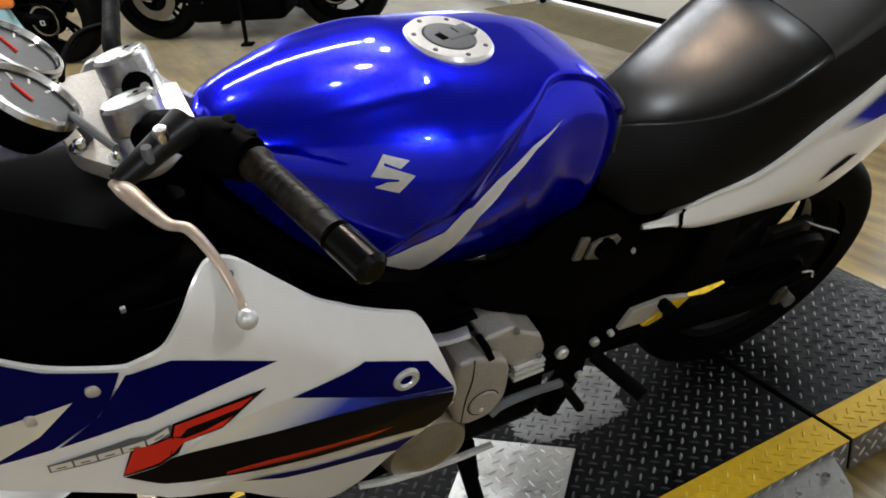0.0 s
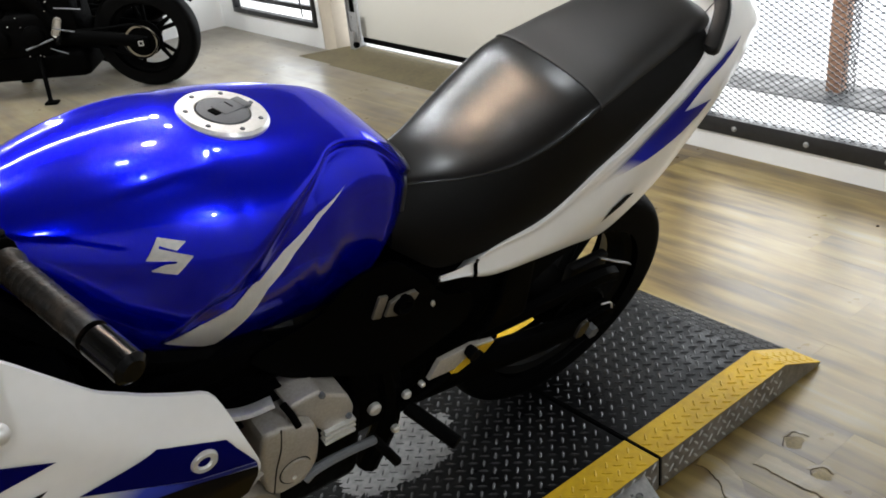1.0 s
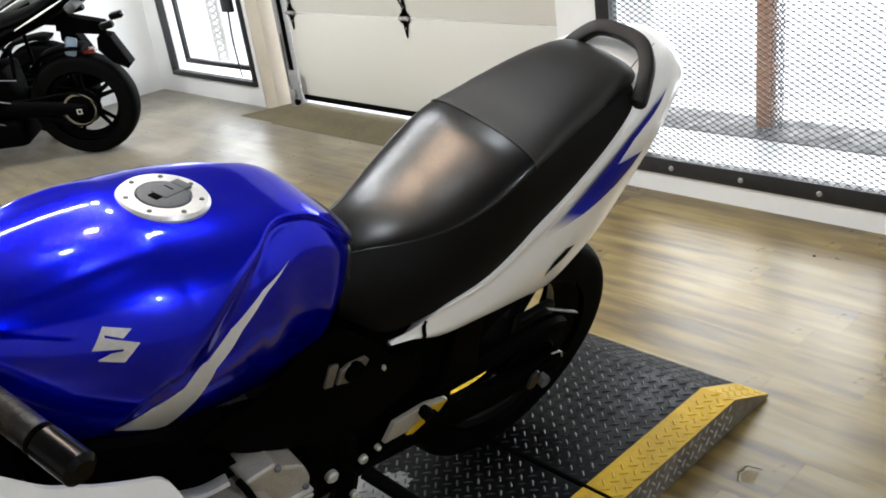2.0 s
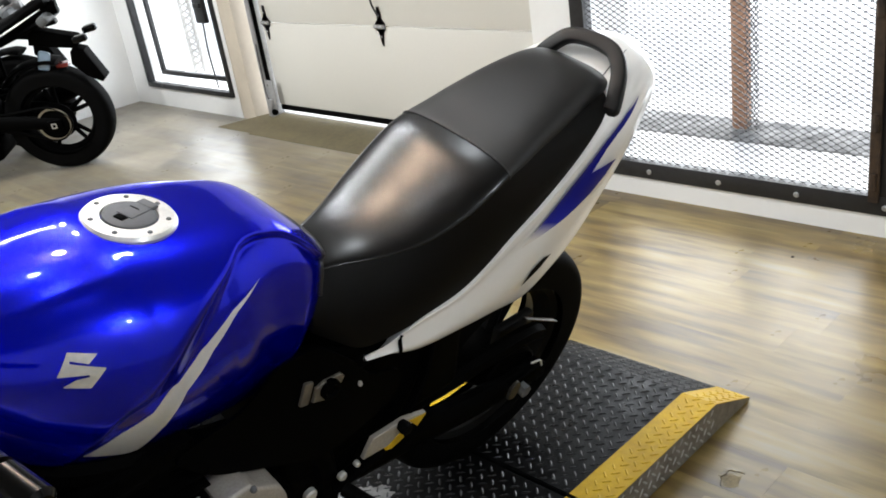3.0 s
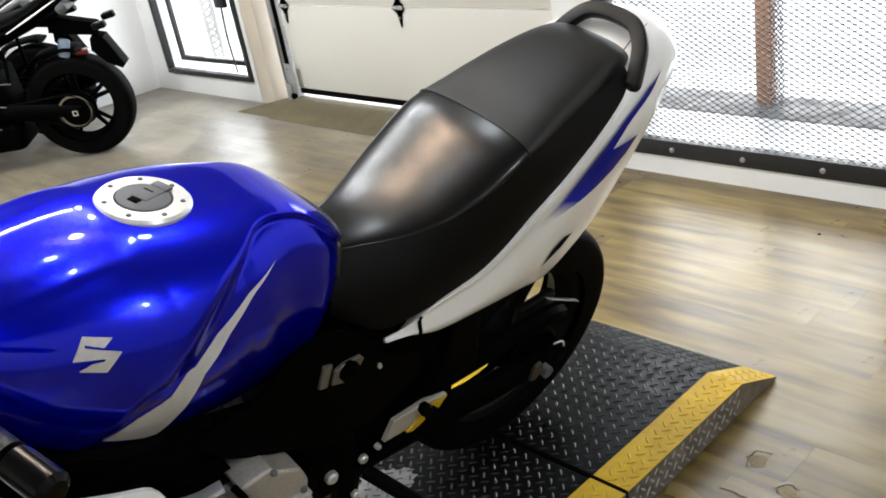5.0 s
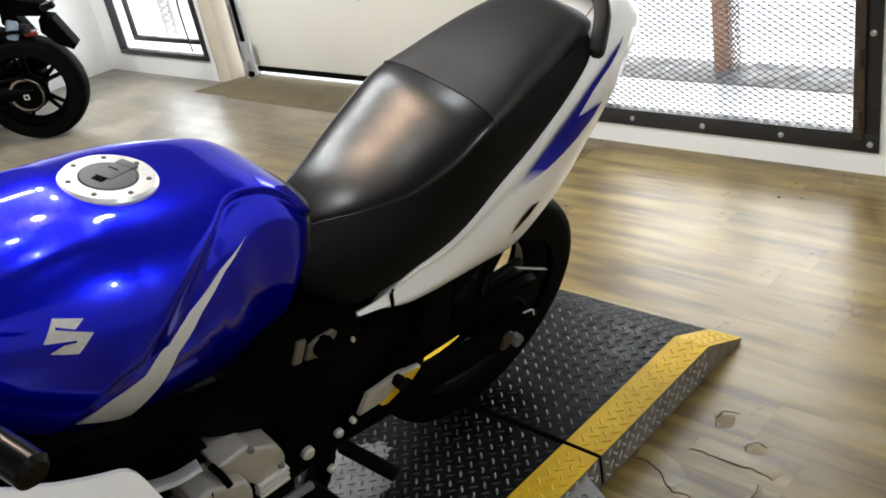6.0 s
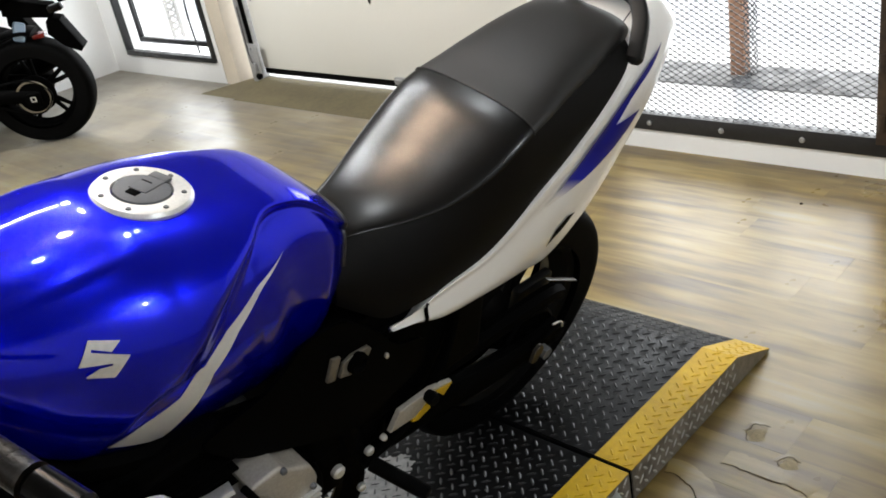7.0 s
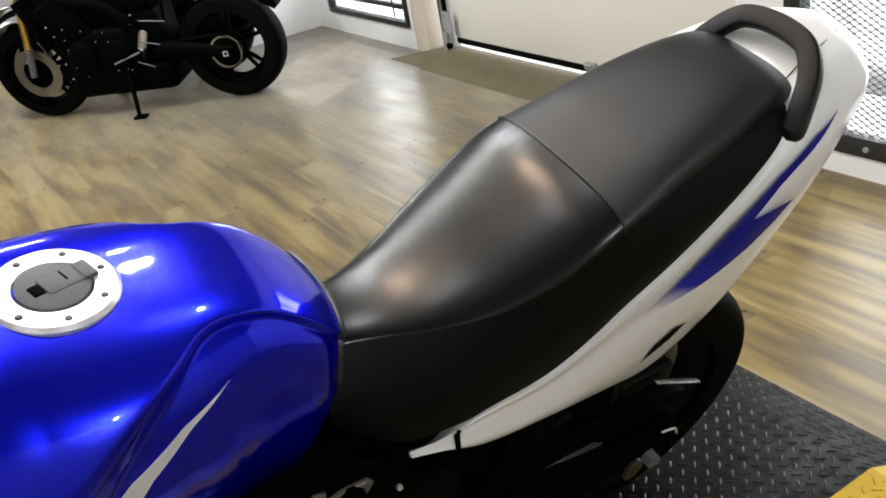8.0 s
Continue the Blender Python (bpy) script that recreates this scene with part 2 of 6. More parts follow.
# flank vinyl; the passenger flank's shade is put into its darker, duller finish
SEAT_SIDE = material("shaded_flank_vinyl", (0.0042, 0.0039, 0.0035), 0.5, grain=0.3, scale=150, spread=0.3, bump=0.2, bump_scale=500, spec=0.1)


def plank_vinyl():
    """Wood-look vinyl: long streaks, each plank its own tone, with scuffs."""
    m = material("plank_vinyl", (0.4, 0.32, 0.21), 0.34, rough_spread=0.1, scale=14, spec=0.5)
    nt = m.node_tree
    b = nt.nodes["Principled BSDF"]
    tc = nt.nodes.new("ShaderNodeTexCoord")
    info = nt.nodes.new("ShaderNodeObjectInfo")
    isl = nt.nodes.new("ShaderNodeNewGeometry")
    add = nt.nodes.new("ShaderNodeMath")
    add.operation = "ADD"
    nt.links.new(info.outputs["Random"], add.inputs[0])
    nt.links.new(isl.outputs["Random Per Island"], add.inputs[1])
    frac = nt.nodes.new("ShaderNodeMath")
    frac.operation = "FRACT"
    nt.links.new(add.outputs[0], frac.inputs[0])
    shift = nt.nodes.new("ShaderNodeVectorMath")
    shift.operation = "SCALE"
    shift.inputs[0].default_value = (3.7, 9.1, 5.3)
    nt.links.new(frac.outputs[0], shift.inputs["Scale"])
    move = nt.nodes.new("ShaderNodeVectorMath")
    nt.links.new(isl.outputs["Position"], move.inputs[0])
    nt.links.new(shift.outputs[0], move.inputs[1])
    tones = []
    for stretch, s, d in (((7.0, 0.75, 1), 3.0, 6.0), ((3.2, 0.55, 1), 2.6, 5.0), ((40, 2, 1), 4.0, 4.0)):
        mp = nt.nodes.new("ShaderNodeMapping")
        mp.inputs["Scale"].default_value = stretch
        nt.links.new(isl.outputs["Position"] if s == 2.6 else move.outputs[0], mp.inputs["Vector"])
        n = nt.nodes.new("ShaderNodeTexNoise")
        n.inputs["Scale"].default_value, n.inputs["Detail"].default_value = s, d
        nt.links.new(mp.outputs[0], n.inputs["Vector"])
        tones.append(n)
    mixv = nt.nodes.new("ShaderNodeMath")
    mixv.operation = "MULTIPLY_ADD"
    mixv.inputs[1].default_value = 0.5
    nt.links.new(tones[0].outputs["Fac"], mixv.inputs[0])
    half = nt.nodes.new("ShaderNodeMath")
    half.operation = "MULTIPLY_ADD"
    half.inputs[1].default_value = 0.48
    nt.links.new(tones[1].outputs["Fac"], half.inputs[0])
    own = nt.nodes.new("ShaderNodeMath")
    own.operation = "MULTIPLY"
    own.inputs[1].default_value = 0.05
    nt.links.new(frac.outputs[0], own.inputs[0])
    nt.links.new(own.outputs[0], half.inputs[2])
    nt.links.new(half.outputs[0], mixv.inputs[2])
    ramp = nt.nodes.new("ShaderNodeValToRGB")
    stops = [(0.36, (0.056, 0.034, 0.012)), (0.44, (0.108, 0.069, 0.020)), (0.52, (0.180, 0.123, 0.034)), (0.59, (0.252, 0.184, 0.058)), (0.68, (0.258, 0.216, 0.130))]
    while len(ramp.color_ramp.elements) < len(stops):
        ramp.color_ramp.elements.new(0.5)
    for e, (at, c) in zip(ramp.color_ramp.elements, stops):
        e.position, e.color = at, (*c, 1)
    nt.links.new(mixv.outputs[0], ramp.inputs["Fac"])
    # grey window sheen, with some trodden dust, put into the colour before the street doors
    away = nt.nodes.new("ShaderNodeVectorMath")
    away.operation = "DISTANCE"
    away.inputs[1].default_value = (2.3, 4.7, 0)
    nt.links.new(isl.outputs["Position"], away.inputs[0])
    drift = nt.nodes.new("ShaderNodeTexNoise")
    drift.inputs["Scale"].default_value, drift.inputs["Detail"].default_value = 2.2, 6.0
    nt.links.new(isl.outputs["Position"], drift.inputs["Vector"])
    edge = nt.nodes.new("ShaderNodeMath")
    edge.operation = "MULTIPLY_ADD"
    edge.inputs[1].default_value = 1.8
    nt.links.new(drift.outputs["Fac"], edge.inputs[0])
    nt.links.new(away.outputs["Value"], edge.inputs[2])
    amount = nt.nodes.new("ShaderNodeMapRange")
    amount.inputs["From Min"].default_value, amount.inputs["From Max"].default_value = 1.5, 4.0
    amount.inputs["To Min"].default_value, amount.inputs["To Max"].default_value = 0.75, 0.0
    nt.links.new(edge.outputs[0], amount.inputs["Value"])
    sheen = nt.nodes.new("ShaderNodeMixRGB")
    sheen.inputs["Color2"].default_value = (0.205, 0.195, 0.172, 1)
    nt.links.new(amount.outputs[0], sheen.inputs["Fac"])
    nt.links.new(ramp.outputs[0], sheen.inputs["Color1"])
    nt.links.new(sheen.outputs[0], b.inputs["Base Color"])
    bp = nt.nodes.new("ShaderNodeBump")
    bp.inputs["Strength"].default_value, bp.inputs["Distance"].default_value = 0.2, 0.001
    nt.links.new(tones[2].outputs["Fac"], bp.inputs["Height"])
    nt.links.new(bp.outputs[0], b.inputs["Normal"])
    return m


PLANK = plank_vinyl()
PLANK.node_tree.nodes["Principled BSDF"].inputs["Coat Weight"].default_value = 0.15
PLANK.node_tree.nodes["Principled BSDF"].inputs["Coat Roughness"].default_value = 0.3

# ---- building helpers ----
from mathutils.bvhtree import BVHTree


def tree_of(bm):
    """The surface of a bmesh, to lay things onto."""
    bm.normal_update()
    return BVHTree.FromBMesh(bm)


def part(name, bm, mat, parent=None, label="", smooth=True):
    """Links a bmesh as one mesh object, under its thing or part."""
    me = bpy.data.meshes.new(name)
    bmesh.ops.recalc_face_normals(bm, faces=bm.faces)
    if smooth:
        for f in bm.faces:
            f.smooth = True
        for e in bm.edges:
            if len(e.link_faces) == 2 and e.calc_face_angle(0) > 0.6:
                e.smooth = False
    bm.to_mesh(me)
    bm.free()
    me.materials.append(mat)
    ob = new(name, me)
    if parent is not None:
        ob.parent = parent
    if label:
        tagged(ob, label)
    return ob


def thing(name, label, category, m=None, group="", kind=""):
    ob = new(name)
    ob.empty_display_size = 0.05
    if m is not None:
        ob.matrix_world = m
    return tagged(ob, label, category, group, kind)


def box(x0, x1, y0, y1, z0, z1, bevel=0.0, seg=2, bm=None):
    own = bmesh.new()
    bmesh.ops.create_cube(own, size=1)
    for v in own.verts:
        v.co = Vector(((x0 + x1) / 2 + v.co.x * (x1 - x0), (y0 + y1) / 2 + v.co.y * (y1 - y0), (z0 + z1) / 2 + v.co.z * (z1 - z0)))
    if bevel:
        bmesh.ops.bevel(own, geom=own.edges[:], offset=bevel, segments=seg, affect="EDGES", profile=0.5)
    return join(bm, own) if bm else own


def join(bm, other):
    me = bpy.data.meshes.new("joining")
    other.to_mesh(me)
    other.free()
    bm.from_mesh(me)
    bpy.data.meshes.remove(me)
    return bm


def moved(bm, m):
    bmesh.ops.transform(bm, matrix=m, verts=bm.verts)
    return bm


def lathe(profile, steps=40, axis="y", at=(0, 0, 0)):
    """Turns (radius, along) pairs round an axis; closed where the radius is 0."""
    bm = bmesh.new()
    rings = []
    for r, a in profile:
        if r < 1e-6:
            rings.append([bm.verts.new((0, a, 0))])
        else:
            rings.append([bm.verts.new((r * math.cos(2 * math.pi * i / steps), a, r * math.sin(2 * math.pi * i / steps))) for i in range(steps)])
    for p, q in zip(rings, rings[1:]):
        for i in range(steps):
            j = (i + 1) % steps
            if len(p) == 1 and len(q) == 1:
                continue
            if len(p) == 1:
                bm.faces.new((p[0], q[i], q[j]))
            elif len(q) == 1:
                bm.faces.new((p[i], q[0], p[j]))
            else:
                bm.faces.new((p[i], q[i], q[j], p[j]))
    turn = {"y": Matrix(), "z": Matrix.Rotation(radians(90), 4, "X"), "x": Matrix.Rotation(radians(-90), 4, "Z")}[axis]
    return moved(bm, Matrix.Translation(at) @ turn)


def glide(points, n):
    """Catmull-Rom through points, n samples."""
    p = np.array(points, float)
    p = np.vstack([2 * p[0] - p[1], p, 2 * p[-1] - p[-2]])
    out = []
    for s in np.linspace(0, len(points) - 1, n):
        i = min(int(s), len(points) - 2)
        t = s - i
        a, b, c, d = p[i], p[i + 1], p[i + 2], p[i + 3]
        out.append(0.5 * (2 * b + (c - a) * t + (2 * a - 5 * b + 4 * c - d) * t * t + (3 * b - a - 3 * c + d) * t ** 3))
    return np.array(out)


def tube(points, radius, n=0, sides=12, flat=1.0, bm=None, smooth=True):
    """A rod along points; radius a number or one for each point; flat squeezes its section."""
    radii = [radius] * len(points) if isinstance(radius, (int, float)) else list(radius)
    if smooth and len(points) > 2:
        rows = glide([(*p, r) for p, r in zip(points, radii)], n or 6 * len(points))
    else:
        rows = np.array([(*p, r) for p, r in zip(points, radii)])
    own = bmesh.new()
    up = Vector((0.03, 0.02, 1)).normalized()
    rings = []
    for i, row in enumerate(rows):
        a, b = Vector(rows[max(i - 1, 0)][:3]), Vector(rows[min(i + 1, len(rows) - 1)][:3])
        d = (b - a).normalized()
        if abs(d.dot(up)) > 0.97:
            up = Vector((1, 0.1, 0)).normalized()
        side = d.cross(up).normalized()
        top = side.cross(d).normalized()
        up = top
        rings.append([own.verts.new(Vector(row[:3]) + float(row[3]) * (side * math.cos(2 * math.pi * k / sides) + top * flat * math.sin(2 * math.pi * k / sides))) for k in range(sides)])
    for p, q in zip(rings, rings[1:]):
        for k in range(sides):
            own.faces.new((p[k], p[(k + 1) % sides], q[(k + 1) % sides], q[k]))
    own.faces.new(rings[0]), own.faces.new(rings[-1])
    return join(bm, own) if bm else own


def skin(grid, closed=False, caps=True):
    """A surface over rows of points; closed: each row is a ring."""
    bm = bmesh.new()
    vs = [[bm.verts.new(p) for p in row] for row in grid]
    n = len(vs[0])
    for p, q in zip(vs, vs[1:]):
        for k in range(n if closed else n - 1):
            j = (k + 1) % n
            bm.faces.new((p[k], q[k], q[j], p[j]))
    if closed and caps:
        bm.faces.new(vs[0]), bm.faces.new(vs[-1])
    return bm


def table(rows, u):
    """Values at u from rows of (u, a, b, ...), smoothly."""
    rows = np.array(rows, float)
    i = int(np.clip(np.searchsorted(rows[:, 0], u) - 1, 0, len(rows) - 2))
    h = rows[i + 1, 0] - rows[i, 0]
    t = np.clip((u - rows[i, 0]) / h, 0, 1)

    def slope(k):
        a, b = max(k - 1, 0), min(k + 1, len(rows) - 1)
        return (rows[b, 1:] - rows[a, 1:]) / (rows[b, 0] - rows[a, 0])
    p0, p1, m0, m1 = rows[i, 1:], rows[i + 1, 1:], slope(i) * h, slope(i + 1) * h
    return (2 * t ** 3 - 3 * t ** 2 + 1) * p0 + (t ** 3 - 2 * t ** 2 + t) * m0 + (-2 * t ** 3 + 3 * t ** 2) * p1 + (t ** 3 - t ** 2) * m1


def patch(outline, step=0.012):
    """A flat piece in the x-z plane cut into small faces, so that it can be bent."""
    bm = bmesh.new()
    bm.faces.new([bm.verts.new((u, 0, w)) for u, w in outline])
    us, ws = [p[0] for p in outline], [p[1] for p in outline]
    for lo, hi, no in ((min(us), max(us), (1, 0, 0)), (min(ws), max(ws), (0, 0, 1))):
        for k in np.arange(lo + step, hi, step):
            co = (k, 0, 0) if no[0] else (0, 0, k)
            bmesh.ops.bisect_plane(bm, geom=bm.verts[:] + bm.edges[:] + bm.faces[:], plane_co=co, plane_no=no)
    bmesh.ops.triangulate(bm, faces=bm.faces)
    return bm


def film(outline, tree, lift=0.0018, side=-1, step=0.006):
    """A decal: the outline laid onto the surface from the side."""
    bm = patch(outline, step)
    for v in bm.verts:
        place, normal, _, _ = tree.ray_cast(Vector((v.co.x, side * 0.6, v.co.z)), Vector((0, -side, 0)))
        if place is None:
            place, normal, _, _ = tree.find_nearest(Vector((v.co.x, side * 0.15, v.co.z)))
        if normal.y * side < 0:
            normal = -normal
        v.co = place + normal * lift
    return bm


def rounded(points, n=4, r=0.3):
    """Cuts the corners of an outline."""
    out = []
    for i, p in enumerate(points):
        a, b = Vector(points[i - 1]), Vector(points[(i + 1) % len(points)])
        p = Vector(p)
        s, e = p.lerp(a, r), p.lerp(b, r)
        for k in range(n + 1):
            t = k / n
            out.append(tuple((1 - t) ** 2 * s + 2 * t * (1 - t) * p + t * t * e))
    return out


def prism(outline, y0, y1, bevel=0.004):
    """An outline in the x-z plane, pulled from y0 to y1, with rounded edges."""
    bm = bmesh.new()
    a = [bm.verts.new((u, y0, w)) for u, w in outline]
    b = [bm.verts.new((u, y1, w)) for u, w in outline]
    bm.faces.new(a), bm.faces.new(b)
    for k in range(len(a)):
        bm.faces.new((a[k], a[(k + 1) % len(a)], b[(k + 1) % len(a)], b[k]))
    bmesh.ops.recalc_face_normals(bm, faces=bm.faces)
    bmesh.ops.bevel(bm, geom=[e for e in bm.edges if all(abs(v.co.y - y0) < 1e-6 for v in e.verts)], offset=bevel, segments=3, affect="EDGES", profile=0.5)
    return bm


def bolt_head(at, r=0.008, h=0.004, axis="y"):
    return lathe([(0, -h), (r * 0.7, -h), (r, -h * 0.4), (r, h)], 14, axis, at)

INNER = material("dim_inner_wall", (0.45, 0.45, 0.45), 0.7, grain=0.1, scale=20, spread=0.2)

# ---- the room ----
YN, YS, XE, XW = 9.2, -3.2, 2.6, -4.2   # far side, near side, street side, inner end
floor_bed = part("floor", box(XW, 3.0, YS, YN, -0.12, -0.004), CONCRETE)
tagged(floor_bed, "floor of wood-look vinyl planks, worn and torn", "floor", kind="structure")
ceiling = tagged(part("ceiling", box(XW, 3.0, YS, YN, CEILING, CEILING + 0.1), CEIL), "plain pale painted ceiling", "ceiling", kind="structure")


def wall(name, *boxes, mat=WALL, label="white painted plaster wall"):
    bm = bmesh.new()
    for b in boxes:
        box(*b, bm=bm)
    return tagged(part(name, bm, mat, smooth=False), label, "wall", kind="structure")


MESH_Y0, MESH_Y1 = -0.035, 1.28
XM, XG, XD = 2.60, 2.71, 2.80   # faces of the meshed wall, the glazed wall and the garage door
wall("wall_street_near", (XM, 2.95, YS, MESH_Y0 + 0.03, -0.1, CEILING), (XM, 2.74, MESH_Y0 + 0.03, MESH_Y1 - 0.03, -0.1, 0.115),
     (XM, 2.95, MESH_Y0 + 0.03, MESH_Y1 - 0.03, 2.0, CEILING), (XM, 2.95, MESH_Y1 - 0.03, 1.5, -0.1, CEILING), label="white wall with a low sill below a meshed opening")
wall("wall_street_far", (XG, 3.0, 4.19, 4.26, -0.1, CEILING), (XG, 3.0, 4.26, 5.36, -0.1, 0.145), (XG, 3.0, 4.26, 5.36, 2.1, CEILING), (XG, 3.0, 5.36, 5.64, -0.1, CEILING), label="white wall with a low window beside the garage door")
wall("wall_lintel", (XG, 3.0, 1.5, 4.19, 2.2, CEILING))
wall("wall_stub", (1.5, 3.0, 5.64, 5.8, -0.1, CEILING))
wall("wall_inner_far", (1.5, 1.62, 5.8, YN, -0.1, CEILING))
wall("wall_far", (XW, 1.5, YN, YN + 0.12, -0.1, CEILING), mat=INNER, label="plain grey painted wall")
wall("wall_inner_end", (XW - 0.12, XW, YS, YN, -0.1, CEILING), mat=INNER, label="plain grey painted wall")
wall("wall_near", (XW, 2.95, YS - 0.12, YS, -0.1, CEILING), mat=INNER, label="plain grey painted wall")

# cream jamb of the garage door opening and the worn concrete strip before it
tagged(part("jamb_far", box(XG + 0.003, 2.98, 4.04, 4.188, -0.01, 2.2), JAMB, smooth=False), "cream painted side of the garage door opening", "door jamb", kind="structure")
tagged(part("threshold_strip", skin([[(2.50, 4.2, -0.003), (2.50, 1.45, -0.003), ], [(2.515, 4.19, 0.004), (2.515, 1.46, 0.004)], [(2.80, 3.98, 0.03), (2.80, 1.46, 0.03)], [(2.83, 3.98, 0.031), (2.83, 1.46, 0.031)]]), CONCRETE),
       "bare tan concrete strip before the garage door", "threshold", kind="structure")

# sectional garage door
door = thing("garage_door", "cream sectional garage door, closed, with metal hinges", "garage door", pose(XD, 2.7, 0))
D0, D1 = -1.24, 1.16
for k in range(4):
    z0 = 0.10 + k * 0.53
    bm = box(0, 0.045, D0, D1, z0, z0 + 0.524, 0.006)
    part("panel", bm, DOOR_PAINT, door)
part("bottom_seal", box(0.004, 0.04, D0, D1, 0.062, 0.098, 0.008), RUBBER, door, "black rubber bottom seal")


def door_hinge(y, z):
    bm = bmesh.new()
    leaf = [(-0.012, 0.105), (0.012, 0.105), (0.02, 0.035), (0.04, 0.02), (0.04, -0.02), (0.022, -0.03), (0.006, -0.105), (-0.006, -0.105), (-0.022, -0.03), (-0.04, -0.02), (-0.04, 0.02), (-0.02, 0.035)]
    bm.faces.new([bm.verts.new((-0.004, y + a, z + b)) for a, b in leaf])
    bmesh.ops.solidify(bm, geom=bm.faces[:], thickness=0.004)
    join(bm, lathe([(0, -0.035), (0.012, -0.035), (0.012, 0.035), (0, 0.035)], 10, "y", (-0.012, y, z)))
    for dz in (-0.055, 0.06):
        join(bm, bolt_head((-0.008, y, z + dz), 0.007, 0.004, "x"))
    return bm


for z in (0.627, 1.157, 1.687):
    for y in (D0 + 0.07, 0.03, D1 - 0.05):
        part("hinge", door_hinge(y, z), GALV, door, "galvanised hinge")
part("pull_cord", tube([(-0.02, 0.02, 0.69), (-0.03, 0.045, 0.76), (-0.02, 0.06, 0.86), (-0.02, 0.055, 1.1)], 0.006, sides=8), STEEL_BLACK, door, "dark pull cord")
bm = box(-0.02, 0.0, -0.14, -0.06, 0.085, 0.125, 0.003)
box(-0.035, 0.0, -0.12, -0.075, 0.105, 0.118, 0.002, bm=bm)
part("latch", bm, GALV, door, "galvanised latch plate")
for y in (D1 + 0.03,):
    bm = box(-0.05, 0.05, y, y + 0.045, 0.02, 2.1, 0.004)
    part("track", bm, GALV, door, "steel side track")
    bm = box(-0.055, -0.045, y - 0.08, y + 0.02, 0.08, 0.27, 0.003)
    box(-0.075, -0.055, y - 0.05, y - 0.02, 0.1, 0.15, 0.004, bm=bm)
    for z in (0.1, 0.24):
        join(bm, bolt_head((-0.058, y - 0.02, z), 0.009, 0.005, "x"))
    part("bracket", bm, GALV, door, "bottom corner bracket")
    part("roller", lathe([(0, -0.012), (0.018, -0.012), (0.022, 0.0), (0.018, 0.012), (0, 0.012)], 18, "y", (-0.052, y - 0.035, 0.062)), RUBBER, door, "dark worn door roller")
    part("cable_loop", tube([(-0.06, y - 0.03, 0.12), (-0.068, y - 0.01, 0.17), (-0.06, y + 0.008, 0.24), (-0.055, y + 0.01, 0.5)], 0.003, sides=6), STEEL_BLACK, door, "thin dark lifting cable")
    part("seal_strip", box(-0.045, -0.02, y - 0.015, y, 0.1, 2.1, 0.003), RUBBER, door, "black side seal")
bm = box(-0.05, 0.05, D0 - 0.05, D0 - 0.0032, 0.010, 2.1, 0.004)
part("track", bm, GALV, door, "steel side track")

# glazed window beside the door
win = thing("window_1", "black steel window with bright daylight behind it", "window", pose(XG, 4.81, 0.14), kind="structure")


def frame_of(w, z0, z1, t, d0, d1):
    bm = box(d0, d1, -w / 2, w / 2, z0, z0 + t, 0.003)
    box(d0, d1, -w / 2, w / 2, z1 - t, z1, 0.003, bm=bm)
    box(d0, d1, -w / 2, -w / 2 + t, z0 + t, z1 - t, 0.003, bm=bm)
    box(d0, d1, w / 2 - t, w / 2, z0 + t, z1 - t, 0.003, bm=bm)
    return bm


part("window_frame", frame_of(1.16, 0.0, 1.98, 0.034, -0.02, 0.03), STEEL_BLACK, win)
part("sash", frame_of(1.0, 0.075, 1.9, 0.034, 0.07, 0.10), STEEL_BLACK, win, "inner black steel sash")
bm = box(-0.05, -0.018, -0.52, -0.40, 0.5, 0.74, 0.008)
box(-0.062, -0.05, -0.5, -0.42, 0.6, 0.63, 0.003, bm=bm)
part("lock_box", bm, STEEL_BLACK, win, "black lock box on the frame")
part("window_sill", box(0.03, 0.27, -0.55, 0.55, -0.02, 0.006), WALL, win, "white painted sill")
part("lock_bar", tube([(-0.03, -0.45, 0.5), (-0.03, -0.43, 0.3), (-0.02, -0.43, 0.06)], 0.006, sides=8), STEEL_BLACK, win)
bm = bmesh.new()
for k in range(26):
    z = 0.04 + k * 0.05
    for s in (-1, 1):
        tube([(0.42, 0.50, z), (0.42, 0.64, z + s * 0.05)], 0.007, sides=5, bm=bm, smooth=False)
box(0.42, 0.44, 0.49, 0.51, 0.0, 1.4, bm=bm), box(0.42, 0.44, 0.63, 0.65, 0.0, 1.4, bm=bm)
part("lattice_post", bm, LATTICE, win, "pale lattice post outside the window", smooth=False)

# meshed opening: black steel frame, expanded metal, ledge and post beyond it
cage = thing("mesh_grille", "black steel frame with expanded metal mesh over an opening", "grille", pose(XM, (MESH_Y0 + MESH_Y1) / 2, 0.085))
MW = MESH_Y1 - MESH_Y0
part("steel_frame", frame_of(MW, 0.0, 1.95, 0.068, -0.012, -0.002), STEEL_BLACK, cage)
part("inner_angle", frame_of(MW - 0.09, 0.045, 1.9, 0.02, -0.002, 0.05), STEEL_BLACK, cage)
for i in range(5):
    part("bolt", bolt_head((-0.014, -MW / 2 + 0.028 + i * 0.3145, 0.032), 0.011, 0.006, "x"), GALV, cage)
for z in (0.42, 0.85, 1.3):
    for y in (-MW / 2 + 0.028, MW / 2 - 0.028):
        part("bolt", bolt_head((-0.014, y, z), 0.011, 0.006, "x"), GALV, cage)
part("hinge_bar", box(-0.026, -0.012, -MW / 2 + 0.048, -MW / 2 + 0.085, 0.05, 1.9, 0.004), RUST, cage, "rusty steel hinge bar")
